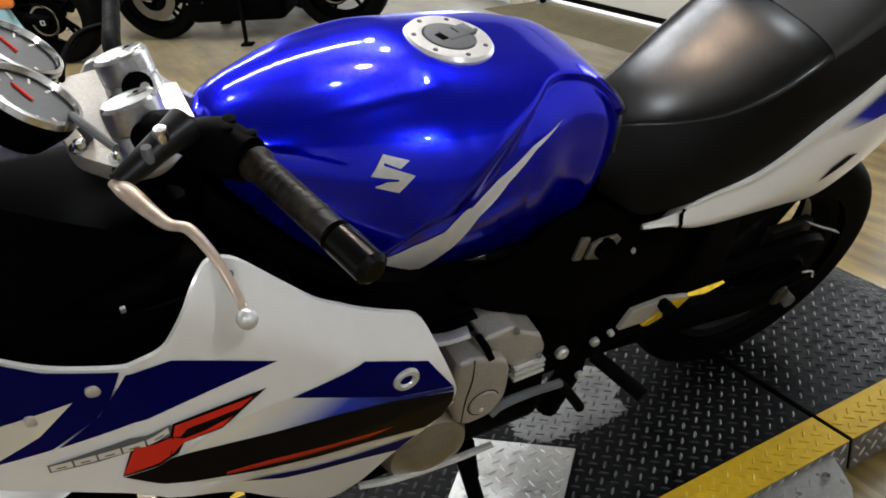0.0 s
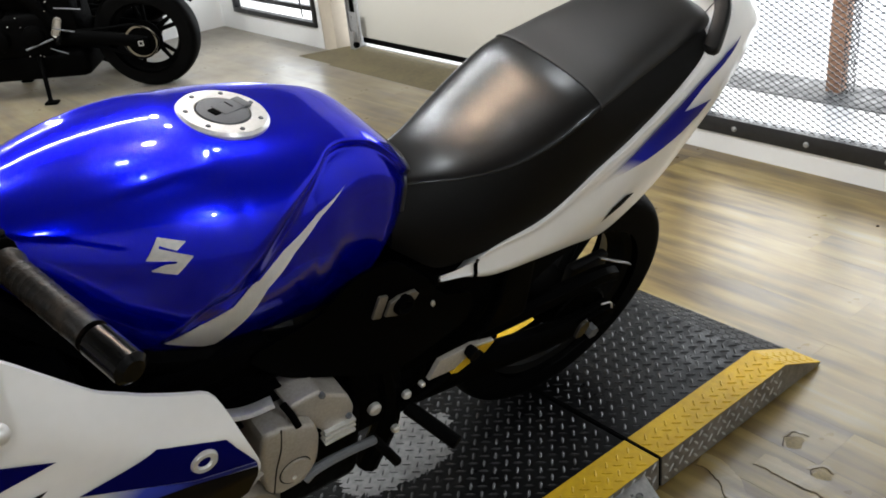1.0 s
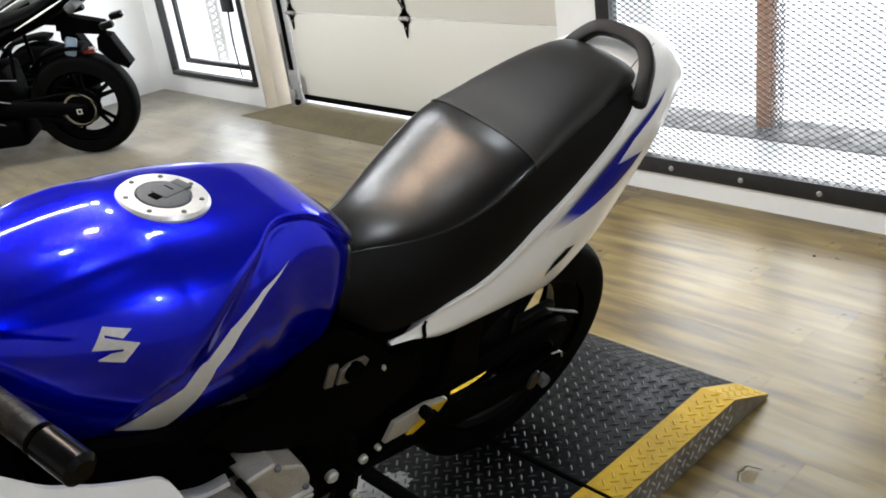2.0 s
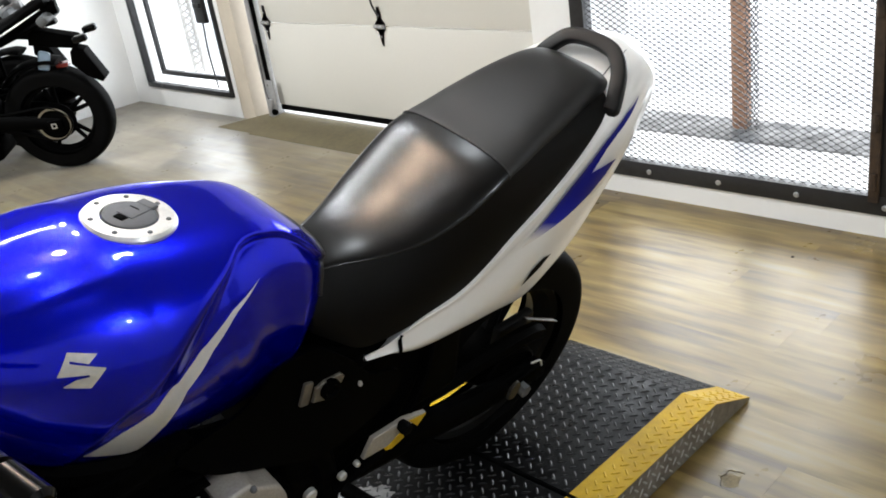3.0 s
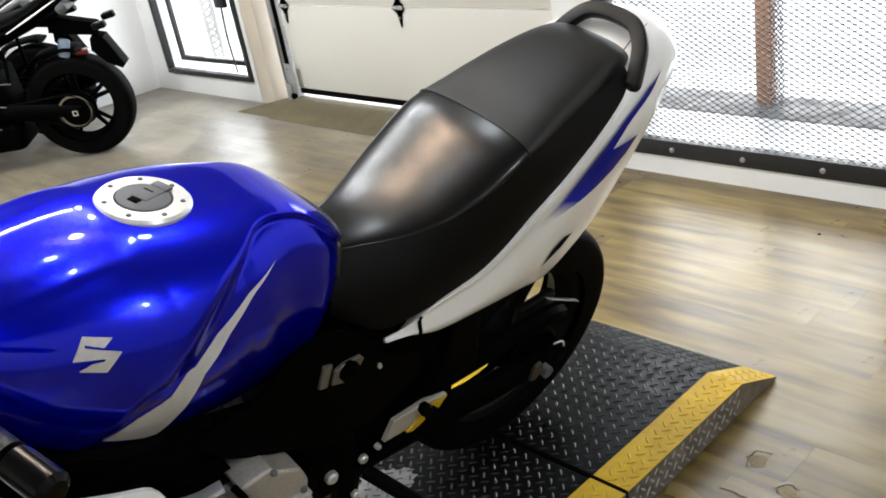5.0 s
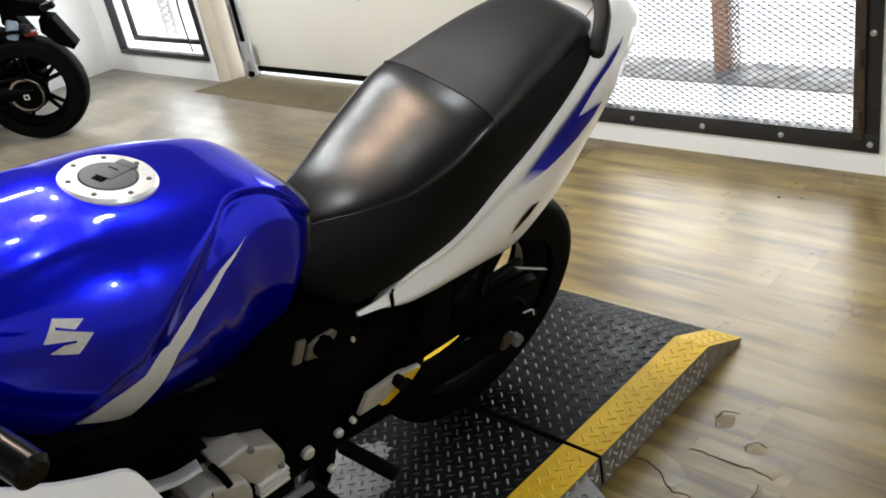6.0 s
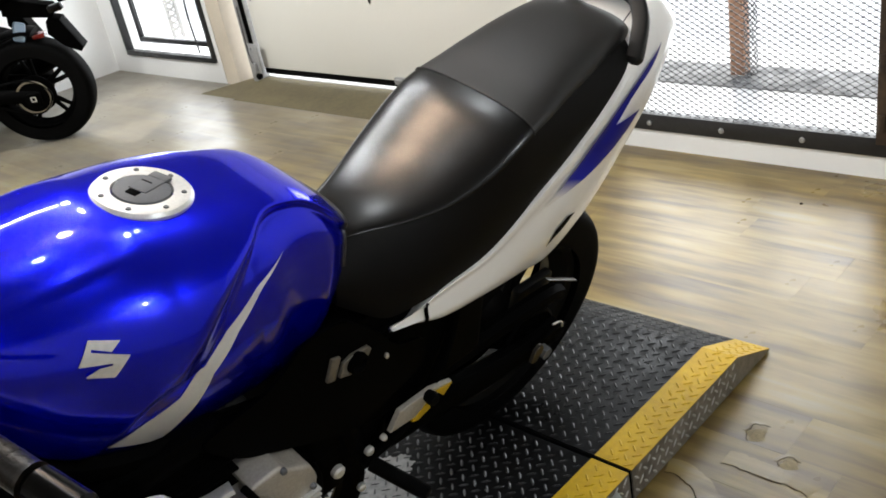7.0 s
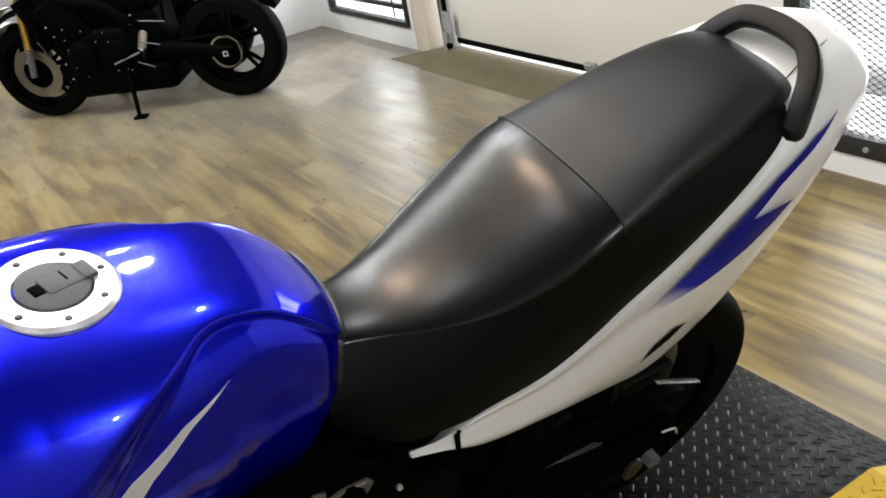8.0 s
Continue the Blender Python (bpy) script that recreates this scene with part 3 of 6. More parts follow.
for z in (0.13, 0.34, 0.72):
    part("hinge_knuckle", lathe([(0, -0.03), (0.011, -0.03), (0.011, 0.03), (0, 0.03)], 10, "z", (-0.032, -MW / 2 + 0.066, z)), RUST, cage)


def expanded_metal(y0, y1, z0, z1, dy, dz, x, thick):
    """Zigzag strands, each pair meeting at the knots."""
    bm = bmesh.new()
    rows, cols = int((z1 - z0) / dz), int((y1 - y0) / dy)
    knot = dy * 0.16
    verts, faces = [], []
    for r in range(rows):
        for c in range(cols * 2):
            ya, yb = y0 + c * dy / 2, y0 + (c + 1) * dy / 2
            up = (c + r) % 2
            za, zb = z0 + (r + up) * dz, z0 + (r + 1 - up) * dz
            n = len(verts)
            for y, z, t in ((ya, za, thick), (yb, zb, thick)):
                verts += [(x - 0.002, y, z - t), (x - 0.002, y, z + t), (x + 0.002, y, z + t), (x + 0.002, y, z - t)]
            for k in range(4):
                faces.append((n + k, n + (k + 1) % 4, n + 4 + (k + 1) % 4, n + 4 + k))
            if c % 2 == r % 2:
                n = len(verts)
                zk = z0 + r * dz
                verts += [(x + a, ya + b, zk + d) for a in (-0.0025, 0.0025) for b, d in ((-knot, 0), (0, thick * 2.6), (knot, 0), (0, -thick * 2.6))]
                faces += [(n, n + 1, n + 2, n + 3), (n + 4, n + 5, n + 6, n + 7)] + [(n + k, n + (k + 1) % 4, n + 4 + (k + 1) % 4, n + 4 + k) for k in range(4)]
    me = bpy.data.meshes.new("mesh_strands")
    me.from_pydata(verts, [], faces)
    bm.from_mesh(me)
    bpy.data.meshes.remove(me)
    return bm


strands = part("expanded_mesh", expanded_metal(-MW / 2 + 0.05, MW / 2 - 0.05, 0.05, 1.9, 0.040, 0.0115, 0.012, 0.00105), STEEL_BLACK, cage, "black expanded metal mesh", smooth=False)
tagged(strands, kind="stuff")
tagged(part("ledge", box(2.74, 3.55, -0.6, 2.0, -0.02, 0.105), LEDGE), "pale dusty ledge outside the meshed opening", "ledge", kind="structure")
post = thing("timber_post", "orange-brown post with a mesh strip, outside the grille", "post", pose(3.25, 0.875, 0.105))
part("timber", box(-0.03, 0.03, -0.03, 0.035, 0, 2.2, 0.004), BRICK, post)
part("mesh_strip", expanded_metal(-0.09, -0.03, 0.0, 2.0, 0.02, 0.012, -0.02, 0.0022), STEEL_BLACK, post, smooth=False)
post = thing("timber_post", "dark narrow mesh strip outside the grille", "post", pose(3.25, 1.72, 0.105))
part("mesh_strip", expanded_metal(-0.05, 0.05, 0.0, 2.0, 0.02, 0.012, -0.02, 0.0018), STEEL_BLACK, post, smooth=False)
tagged(part("far_kerb", box(3.08, 3.36, -0.6, 2.0, 0.095, 0.112, 0.004), KERB), "dark dirty kerb beyond the pale ledge", "kerb", kind="structure")
tagged(part("outer_sill", box(2.835, 3.6, 1.46, 3.98, -0.03, 0.034), LEDGE), "pale sill outside the garage door", "sill", kind="structure")
tagged(part("ground", box(3.0, 60, -40, 40, -0.2, -0.03), LEDGE), "pale paved ground outside", "ground", kind="structure")
tagged(part("backdrop", box(7.0, 7.1, -9, 14, -0.05, 5.0), DAY_GLOW), "bright hazy daylight outside", "backdrop", kind="structure")

# ceiling lamps; two tubes and one bulb among them are added fill
first = None
for tx, ty in TUBES:
    if first is None:
        first = thing("ceiling_light", "white linear ceiling light with a lit tube", "ceiling light", pose(tx, ty, CEILING), group="ceiling lights")
        part("housing", box(-0.62, 0.62, -0.06, 0.06, -0.05, 0, 0.006), WALL, first)
        part("tube", tube([(-0.6, 0, -0.066), (0.6, 0, -0.066)], 0.013, smooth=False), TUBE_GLOW, first, "lit white tube")
    else:
        copy_thing(first, pose(tx, ty, CEILING))
for sx, sy, power in BULBS:
    holder = thing("bulb_lamp", "bare ceiling bulb with a warm glow" if power == 24 else "bare white ceiling bulb in a holder", "ceiling bulb", pose(sx, sy, CEILING), group="ceiling bulbs")
    part("rose", lathe([(0, -0.03), (0.045, -0.03), (0.05, 0), (0, 0)], 20, "z"), INNER, holder)
    part("socket", lathe([(0, -0.075), (0.02, -0.075), (0.022, -0.03), (0, -0.03)], 16, "z"), BLACK_PLASTIC, holder)

# ---- motorcycle ramp of tread plate ----
RY0, RY1, RZ = -0.088, 0.600, 0.085
SEAM, CREST, TIP, FRONT = 0.82, 1.305, 1.478, -0.95


def lugs(x0, x1, y0, y1, pitch=0.0178):
    """Raised tread lugs, turned by turns, over a rectangle at z 0."""
    verts, faces = [], []
    for i in range(int((x1 - x0) / pitch)):
        for j in range(int((y1 - y0) / (2 * pitch))):
            cx, cy = x0 + (i + 0.5) * pitch, y0 + (2 * j + 0.6 + i % 2) * pitch
            a = radians(45 if i % 2 else -45)
            ca, sa = math.cos(a), math.sin(a)
            n = len(verts)
            for lx, ly, lz in ((-0.0128, 0, 0), (-0.0058, 0.0031, 0), (0.0058, 0.0031, 0), (0.0128, 0, 0), (0.0058, -0.0031, 0), (-0.0058, -0.0031, 0), (-0.0074, 0, 0.0021), (0.0074, 0, 0.0021)):
                verts.append((cx + lx * ca - ly * sa, cy + lx * sa + ly * ca, lz))
            faces += [(n, n + 6, n + 1), (n + 1, n + 6, n + 7, n + 2), (n + 2, n + 7, n + 3), (n + 3, n + 7, n + 4), (n + 4, n + 7, n + 6, n + 5), (n + 5, n + 6, n)]
    me = bpy.data.meshes.new("lugs")
    me.from_pydata(verts, [], faces)
    bm = bmesh.new()
    bm.from_mesh(me)
    bpy.data.meshes.remove(me)
    return bm


def ramp_section(x0, x1, slope, label):
    top = thing("ramp_section", label, "ramp", pose(0, 0, 0), group="ramp sections")
    body = bmesh.new()
    prof = [(x0, 0.0), (x0, RZ), (x1, RZ)] + ([(TIP, 0.008), (TIP, 0.0)] if slope else [(x1, 0.0)])
    a = [body.verts.new((x, RY0, z)) for x, z in prof]
    b = [body.verts.new((x, RY1, z)) for x, z in prof]
    body.faces.new(a), body.faces.new(b)
    for k in range(len(prof)):
        body.faces.new((a[k], a[(k + 1) % len(prof)], b[(k + 1) % len(prof)], b[k]))
    bmesh.ops.bevel(body, geom=body.edges[:], offset=0.003, segments=2, affect="EDGES")
    part("deck", body, PLATE_BLACK, top, "black painted tread plate")
    tagged(part("deck_tread", moved(lugs(x0 + 0.004, x1, RY0 + 0.095, RY1 - 0.095), pose(0, 0, RZ)), PLATE_LUG, top, "worn tread lugs"), kind="stuff")
    down = math.degrees(math.atan2(RZ - 0.008, TIP - CREST))
    run = math.hypot(RZ - 0.008, TIP - CREST)
    for y0, y1 in ((RY0 - 0.004, RY0 + 0.092), (RY1 - 0.092, RY1 - 0.002)):
        strip = box(x0 + 0.003, x1, y0, y1, RZ - 0.001, RZ + 0.0012)
        join(strip, moved(lugs(x0 + 0.004, x1, y0 + 0.004, y1), pose(0, 0, RZ + 0.0012)))
        if slope:
            join(strip, moved(box(0, run - 0.003, y0, y1, -0.001, 0.0012), pose(x1, 0, RZ, 0, down, 0)))
            join(strip, moved(lugs(0, run, y0 + 0.004, y1), pose(x1, 0, RZ + 0.0012, 0, down, 0)))
        part("yellow_edge", strip, YELLOW, top, "yellow painted edge stripe", smooth=False)
    if slope:
        tagged(part("slope_tread", moved(lugs(0, run, RY0 + 0.095, RY1 - 0.095), pose(x1, 0, RZ, 0, down, 0)), PLATE_LUG, top, "worn tread lugs"), kind="stuff")
    side = bmesh.new()
    prof = [(x0 + 0.004, 0.004), (x0 + 0.004, RZ - 0.0012), (x1, RZ - 0.0012)] + ([(TIP - 0.004, 0.0085), (TIP - 0.004, 0.004)] if slope else [(x1, 0.004)])
    a = [side.verts.new((x, RY0 - 0.004, z)) for x, z in prof]
    b = [side.verts.new((x, RY0 - 0.0005, z)) for x, z in prof]
    side.faces.new(a), side.faces.new(b)
    for k in range(len(prof)):
        side.faces.new((a[k], a[(k + 1) % len(prof)], b[(k + 1) % len(prof)], b[k]))
    panel = part("side_plate", side, PLATE_SIDE, top, "dull bare tread plate side", smooth=False)
    tread = lugs(x0 + 0.01, x1, 0.008, RZ - 0.004)
    if slope:
        low = [v for v in tread.verts if v.co.y > RZ - 0.006 - max(0, v.co.x - CREST + 0.012) * 0.47]
        bmesh.ops.delete(tread, geom=low, context="VERTS")
    tagged(part("side_tread", moved(tread, pose(0, RY0 - 0.0042, 0, 90)), PLATE_BARE, panel, "bright worn tread lugs", smooth=False), kind="stuff")
    return top


ramp_section(SEAM, CREST, True, "black tread plate ramp end with yellow edges")
ramp_section(FRONT, SEAM - 0.008, False, "black tread plate deck with yellow edges under the motorcycle")
# irregular pale grey patches laid over the black deck
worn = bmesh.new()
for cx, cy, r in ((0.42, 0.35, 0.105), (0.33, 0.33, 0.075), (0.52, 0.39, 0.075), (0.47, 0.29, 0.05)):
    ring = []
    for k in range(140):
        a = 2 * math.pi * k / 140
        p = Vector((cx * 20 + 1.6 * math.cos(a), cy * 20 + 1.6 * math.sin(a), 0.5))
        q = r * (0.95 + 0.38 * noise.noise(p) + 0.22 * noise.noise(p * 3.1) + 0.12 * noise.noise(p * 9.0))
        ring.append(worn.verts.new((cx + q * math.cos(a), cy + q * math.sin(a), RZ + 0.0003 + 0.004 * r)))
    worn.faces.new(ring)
tagged(part("worn_area", worn, PLATE_PALE), "pale grey area of the black tread deck", "wear", kind="structure")
flap = thing("side_flap", "bare tread plate flap bolted to the ramp deck", "flap", pose(0, 0, 0))
bm = skin([[(0.765, RY0 - 0.002, 0.072), (0.74, RY0 - 0.075, 0.05), (0.66, RY0 - 0.16, 0.012)], [(0.1, RY0 - 0.002, 0.072), (0.1, RY0 - 0.075, 0.05), (0.1, RY0 - 0.16, 0.012)]])
bmesh.ops.solidify(bm, geom=bm.faces[:], thickness=0.005)
part("plate", bm, PLATE_BARE, flap)
part("flap_tread", moved(lugs(0.11, 0.7, RY0 - 0.13, RY0 - 0.01), Matrix(((1, 0, 0, 0), (0, 1, 0, 0), (0, 0.375, 1, 0.0735 - 0.375 * (RY0 - 0.002)), (0, 0, 0, 1)))), PLATE_BARE, flap, smooth=False)
part("bolt", bolt_head((0.71, RY0 - 0.035, 0.064), 0.008, 0.005, "z"), GALV, flap)
chock = thing("chock_plate", "bare tread plate bolted onto the deck", "plate", pose(0, 0, RZ))
TURNED = pose(0.317, 0.233, 0, 0, 0, 45)
part("plate", moved(box(-0.26, 0, -0.03, 0.20, 0.002, 0.008, 0.001), TURNED), PLATE_BARE, chock)
part("plate_tread", moved(lugs(-0.255, -0.005, -0.025, 0.195), TURNED @ pose(0, 0, 0.008)), PLATE_BARE, chock, smooth=False)

# ---- the blue and white motorcycle ----
# x rearwards, y to its right, z up from where the tyres stand; it leans on its side stand
BIKE = pose(0.034, 0.315, RZ + 0.002, 0, 0, -2.5) @ pose(0, 0, 0, 18)
bike = thing("motorcycle", "blue and white sports motorcycle leaning on its stand on a ramp", "motorcycle", BIKE)


def section(u, t):
    """Half section of the tank from its top (0) over its flank (1) to its lower rim (2)."""
    zt, hw, zm, hb, zb = table(TANK, u)
    if t <= 1:
        a = t * math.pi / 2
        k = 0.86 - 0.30 * np.clip((u + 0.05) / 0.2, 0, 1)
        y, z = hw * math.sin(a) ** k, zm + (zt - zm) * math.cos(a) ** k
    else:
        q = t - 1
        y, z = hw - (hw - hb) * q ** 1.8, zm + (zb - zm) * q
    edge = table(KNEE, u)[0]
    s = np.clip((t - edge) / (0.16 + 0.15 * np.clip((0.10 - u) / 0.14, 0, 1)), 0, 1)
    s = s * s * (3 - 2 * s)
    depth = (0.031 - 0.017 * np.clip((u - 0.06) / 0.14, 0, 1)) * s * np.clip((u + 0.26) / 0.2, 0, 1)
    y -= depth
    z -= depth * 0.35 * (1 if t < 1 else 0)
    ridge = math.exp(-((t - table(RIDGE, u)[0]) / 0.06) ** 2) * 0.0035 * np.clip((-0.045 - u) / 0.06, 0, 1) * np.clip((u + 0.27) / 0.12, 0, 1)
    return y + ridge * math.sin(min(t, 1) * 1.57), z + ridge * math.cos(min(t, 1) * 1.57)


# x, top, half width, height of the widest line, half width and height of the lower rim
TANK = [(-0.345, 1.020, 0.030, 0.995, 0.02, 0.975), (-0.325, 1.038, 0.070, 0.985, 0.05, 0.945), (-0.26, 1.055, 0.122, 0.95, 0.098, 0.875), (-0.18, 1.064, 0.160, 0.93, 0.113, 0.795),
        (-0.08, 1.063, 0.186, 0.91, 0.122, 0.742), (0.0, 1.048, 0.186, 0.90, 0.12, 0.725), (0.08, 1.031, 0.166, 0.89, 0.115, 0.718), (0.14, 1.017, 0.138, 0.88, 0.112, 0.735), (0.185, 0.998, 0.122, 0.87, 0.108, 0.765), (0.22, 0.962, 0.110, 0.862, 0.104, 0.815), (0.24, 0.93, 0.098, 0.862, 0.098, 0.85)]
# the edge of the knee recess, as a place on the half section
KNEE = [(-0.345, 2.1), (-0.2, 1.9), (-0.15, 1.30), (-0.116, 0.98), (-0.076, 0.85), (-0.011, 0.63), (0.061, 0.43), (0.112, 0.26), (0.166, 0.26), (0.202, 0.33), (0.24, 0.42)]
RIDGE = [(-0.345, 0.46), (-0.2, 0.38), (-0.12, 0.33), (-0.04, 0.27), (0.02, 0.13), (0.25, 0.1)]
rows = []
for u in np.linspace(-0.345, 0.24, 200):
    ts = np.linspace(0, 2, 130)
    right = [section(u, t) for t in ts]
    back = 0.024 * np.clip((u - 0.13) / 0.11, 0, 1) ** 2
    shift = [back * max(1 - t, 0) for t in ts]
    rows.append([(u + d, y, z - 0.5 * d) for (y, z), d in zip(right[::-1], shift[::-1])] + [(u + d, -y, z - 0.5 * d) for (y, z), d in zip(right[1:], shift[1:])])
tank_bm = skin(rows, closed=True)
tank_tree = tree_of(tank_bm)
tank = part("fuel_tank", tank_bm, BLUE, bike, "glossy deep blue fuel tank")
rim_pts = [(0.240 + 0.024 * max(1 - t, 0), s * y, z - 0.003 - 0.012 * max(1 - t, 0)) for s, t, (y, z) in [(-1, t, section(0.238, t)) for t in np.linspace(1.6, 0, 24)] + [(1, t, section(0.238, t)) for t in np.linspace(0.06, 1.6, 24)]]
part("rear_trim", tube(rim_pts, 0.0042, 90, 8), TRIM_RUBBER, tank, "black rubber edge trim")
STRIPE = [(0.117, 0.963), (0.06, 0.949), (-0.001, 0.927), (-0.052, 0.892), (-0.075, 0.863), (-0.119, 0.845), (-0.162, 0.813), (-0.089, 0.749), (-0.055, 0.808), (-0.027, 0.873), (0.017, 0.915), (0.069, 0.944)]
part("side_stripe", film(STRIPE, tank_tree, 0.0012, -1, 0.004), SILVER_FILM, tank, "silver swoosh stripe")
part("side_stripe", film(STRIPE, tank_tree, side=1), SILVER_FILM, tank, "silver swoosh stripe")


def emblem(side):
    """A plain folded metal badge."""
    bm = bmesh.new()
    fold = [(-0.1587, 1.01), (-0.1302, 1.0006), (-0.1426, 0.9935), (-0.1598, 1.0017), (-0.1612, 0.9988), (-0.1268, 0.984), (-0.1488, 0.9669), (-0.1752, 0.9763), (-0.1596, 0.9807), (-0.1466, 0.9795), (-0.1455, 0.9823), (-0.1779, 0.9889)]
    for lift in (0.002, 0.0032, 0.0045):
        join(bm, film(fold, tank_tree, lift, side, 0.003))
    return bm


for s in (-1, 1):
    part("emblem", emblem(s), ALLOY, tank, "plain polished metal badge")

# filler cap on its ring
slant = math.degrees(math.atan2(1.063 - 1.031, 0.16))
cap_m = pose(0.0, 0, 1.0485, 0, slant * 0.9, 0)
ring = lathe([(0.0355, 0.0), (0.037, 0.0045), (0.0575, 0.0045), (0.0612, 0.0), (0.0612, -0.012), (0.0355, -0.012), (0.0355, 0.0)], 56, "z")
filler = part("filler_ring", moved(ring, cap_m), ALLOY, tank, "bare alloy ring round the filler cap")
for k in range(7):
    a = 2 * math.pi * (k + 0.3) / 7
    part("screw", moved(lathe([(0, 0.0065), (0.0028, 0.006), (0.0036, 0.0045), (0.0036, 0.002)], 10, "z", (0.049 * math.cos(a), 0.049 * math.sin(a), 0)), cap_m), CAP_GREY, filler)
bm = lathe([(0, 0.008), (0.027, 0.0078), (0.034, 0.0055), (0.035, 0.001), (0.035, -0.008)], 48, "z")
part("cap", moved(bm, cap_m), CAP_GREY, filler, "grey filler cap")
bm = box(-0.010, 0.028, -0.013, 0.013, 0.0072, 0.0088, 0.0012)
box(0.026, 0.041, -0.013, 0.013, 0.004, 0.0098, 0.002, bm=bm)
part("lock_flap", moved(bm, cap_m @ pose(0, 0, 0, 0, 0, 20)), CAP_GREY, filler, "hinged lock cover")
part("flap_slot", moved(box(0.012, 0.0145, -0.004, 0.011, 0.0082, 0.0092, 0.0004), cap_m @ pose(0, 0, 0, 0, 0, 20)), BLACK_PLASTIC, filler, "thin dark slot")
# black wedge laid on the cap; its colour paints the slot's shade
part("key_slot", moved(prism([(-0.023, 0.0075), (-0.021, 0.0092), (-0.012, 0.0092), (-0.010, 0.0075)], -0.008, 0.007, 0.0006), cap_m @ pose(0, 0, 0, 0, 0, 20)), BLACK_PLASTIC, filler, "dark key slot")

# ---- seat ----
# x, top, half width at the shoulder, shoulder height, half width and height of the skirt
SEAT_T = [(0.215, 0.885, 0.046, 0.866, 0.088, 0.79), (0.245, 0.880, 0.050, 0.866, 0.098, 0.765), (0.30, 0.872, 0.060, 0.862, 0.114, 0.725), (0.36, 0.876, 0.084, 0.862, 0.132, 0.735), (0.43, 0.897, 0.114, 0.876, 0.142, 0.750),
          (0.50, 0.930, 0.132, 0.902, 0.147, 0.765), (0.56, 0.960, 0.137, 0.932, 0.150, 0.790), (0.598, 0.972, 0.134, 0.948, 0.150, 0.815), (0.64, 0.984, 0.129, 0.957, 0.150, 0.840), (0.68, 0.997, 0.123, 0.967, 0.149, 0.862), (0.76, 1.020, 0.113, 0.985, 0.144, 0.905), (0.83, 1.035, 0.101, 0.998, 0.134, 0.950), (0.878, 1.036, 0.092, 1.002, 0.122, 0.968), (0.906, 1.026, 0.084, 0.996, 0.110, 0.975)]


def seat_half(u, t):
    zt, hs, zs, hk, zk = table(SEAT_T, u)
    if t <= 1:
        a = t * math.pi / 2
        k = 0.98 - 0.16 * np.clip((u - 0.4) / 0.2, 0, 1) - 0.2 * np.clip((u - 0.6) / 0.08, 0, 1)
        return hs * math.sin(a) ** k, zs + (zt - zs) * math.cos(a) ** (k + 0.1)
    q = t - 1
    return hs + (hk - hs) * q ** 0.8 + (0.004 + 0.3 * max(hk - hs - 0.01, 0)) * math.sin(q * math.pi), zs + (zk - zs) * q


def seat_piece(u0, u1, t0, t1):
    """Part of the seat between two stations, from t0 to t1 down its section."""
    rows = []
    for u in np.linspace(u0, u1, 34):
        half = [seat_half(u, t) for t in np.linspace(t0, t1, 26)]
        rows.append([(u, y, z) for y, z in half[::-1]] + [(u, -y, z) for y, z in (half[1:] if t0 == 0 else half)])
    return skin(rows, closed=True)


seat = part("rider_seat", seat_piece(0.222, 0.596, 0.0, 1.0), SEAT, bike, "black ribbed vinyl rider seat, shiny with wear")
part("seat_skirt", seat_piece(0.222, 0.596, 1.0, 2.0), SEAT_SIDE, seat, "black grained vinyl seat flank")
pillion = part("passenger_seat", seat_piece(0.596, 0.906, 0.0, 1.0), SEAT_REAR, bike, "black grained vinyl passenger seat")
part("seat_skirt", seat_piece(0.596, 0.906, 1.0, 2.0), SEAT_SIDE, pillion, "black vinyl seat flank, darkened as in shade")
seam_pts = []
for t in list(np.linspace(-1.02, 1.02, 25)):
    y, z = seat_half(0.596, abs(t))
    seam_pts.append((0.596, math.copysign(y, t), z + 0.001))
part("seam", tube(seam_pts, 0.0016, 80, 6), SEAT_REAR, seat, "raised stitched seam")
# ---- tail fairing ----
# x, top centre, half width and height of the upper edge, of the bulge, of the lower edge
TAIL = [(0.307, 0.58, 0.116, 0.6985, 0.117, 0.6975, 0.116, 0.697), (0.340, 0.62, 0.126, 0.714, 0.131, 0.706, 0.127, 0.697), (0.40, 0.70, 0.138, 0.746, 0.146, 0.714, 0.139, 0.681), (0.50, 0.762, 0.148, 0.773, 0.155, 0.722, 0.143, 0.673),
        (0.60, 0.80, 0.152, 0.834, 0.160, 0.750, 0.141, 0.662), (0.68, 0.85, 0.152, 0.878, 0.161, 0.790, 0.136, 0.652), (0.76, 0.92, 0.148, 0.925, 0.159, 0.842, 0.132, 0.682), (0.84, 0.97, 0.136, 0.974, 0.155, 0.890, 0.122, 0.722),
        (0.90, 1.010, 0.118, 1.004, 0.150, 0.906, 0.104, 0.752), (0.96, 1.038, 0.094, 1.022, 0.130, 0.918, 0.082, 0.800), (1.02, 1.046, 0.074, 1.022, 0.104, 0.932, 0.058, 0.860), (1.07, 1.026, 0.056, 1.002, 0.080, 0.945, 0.042, 0.905), (1.10, 0.985, 0.028, 0.975, 0.042, 0.95, 0.026, 0.93)]
rows = []
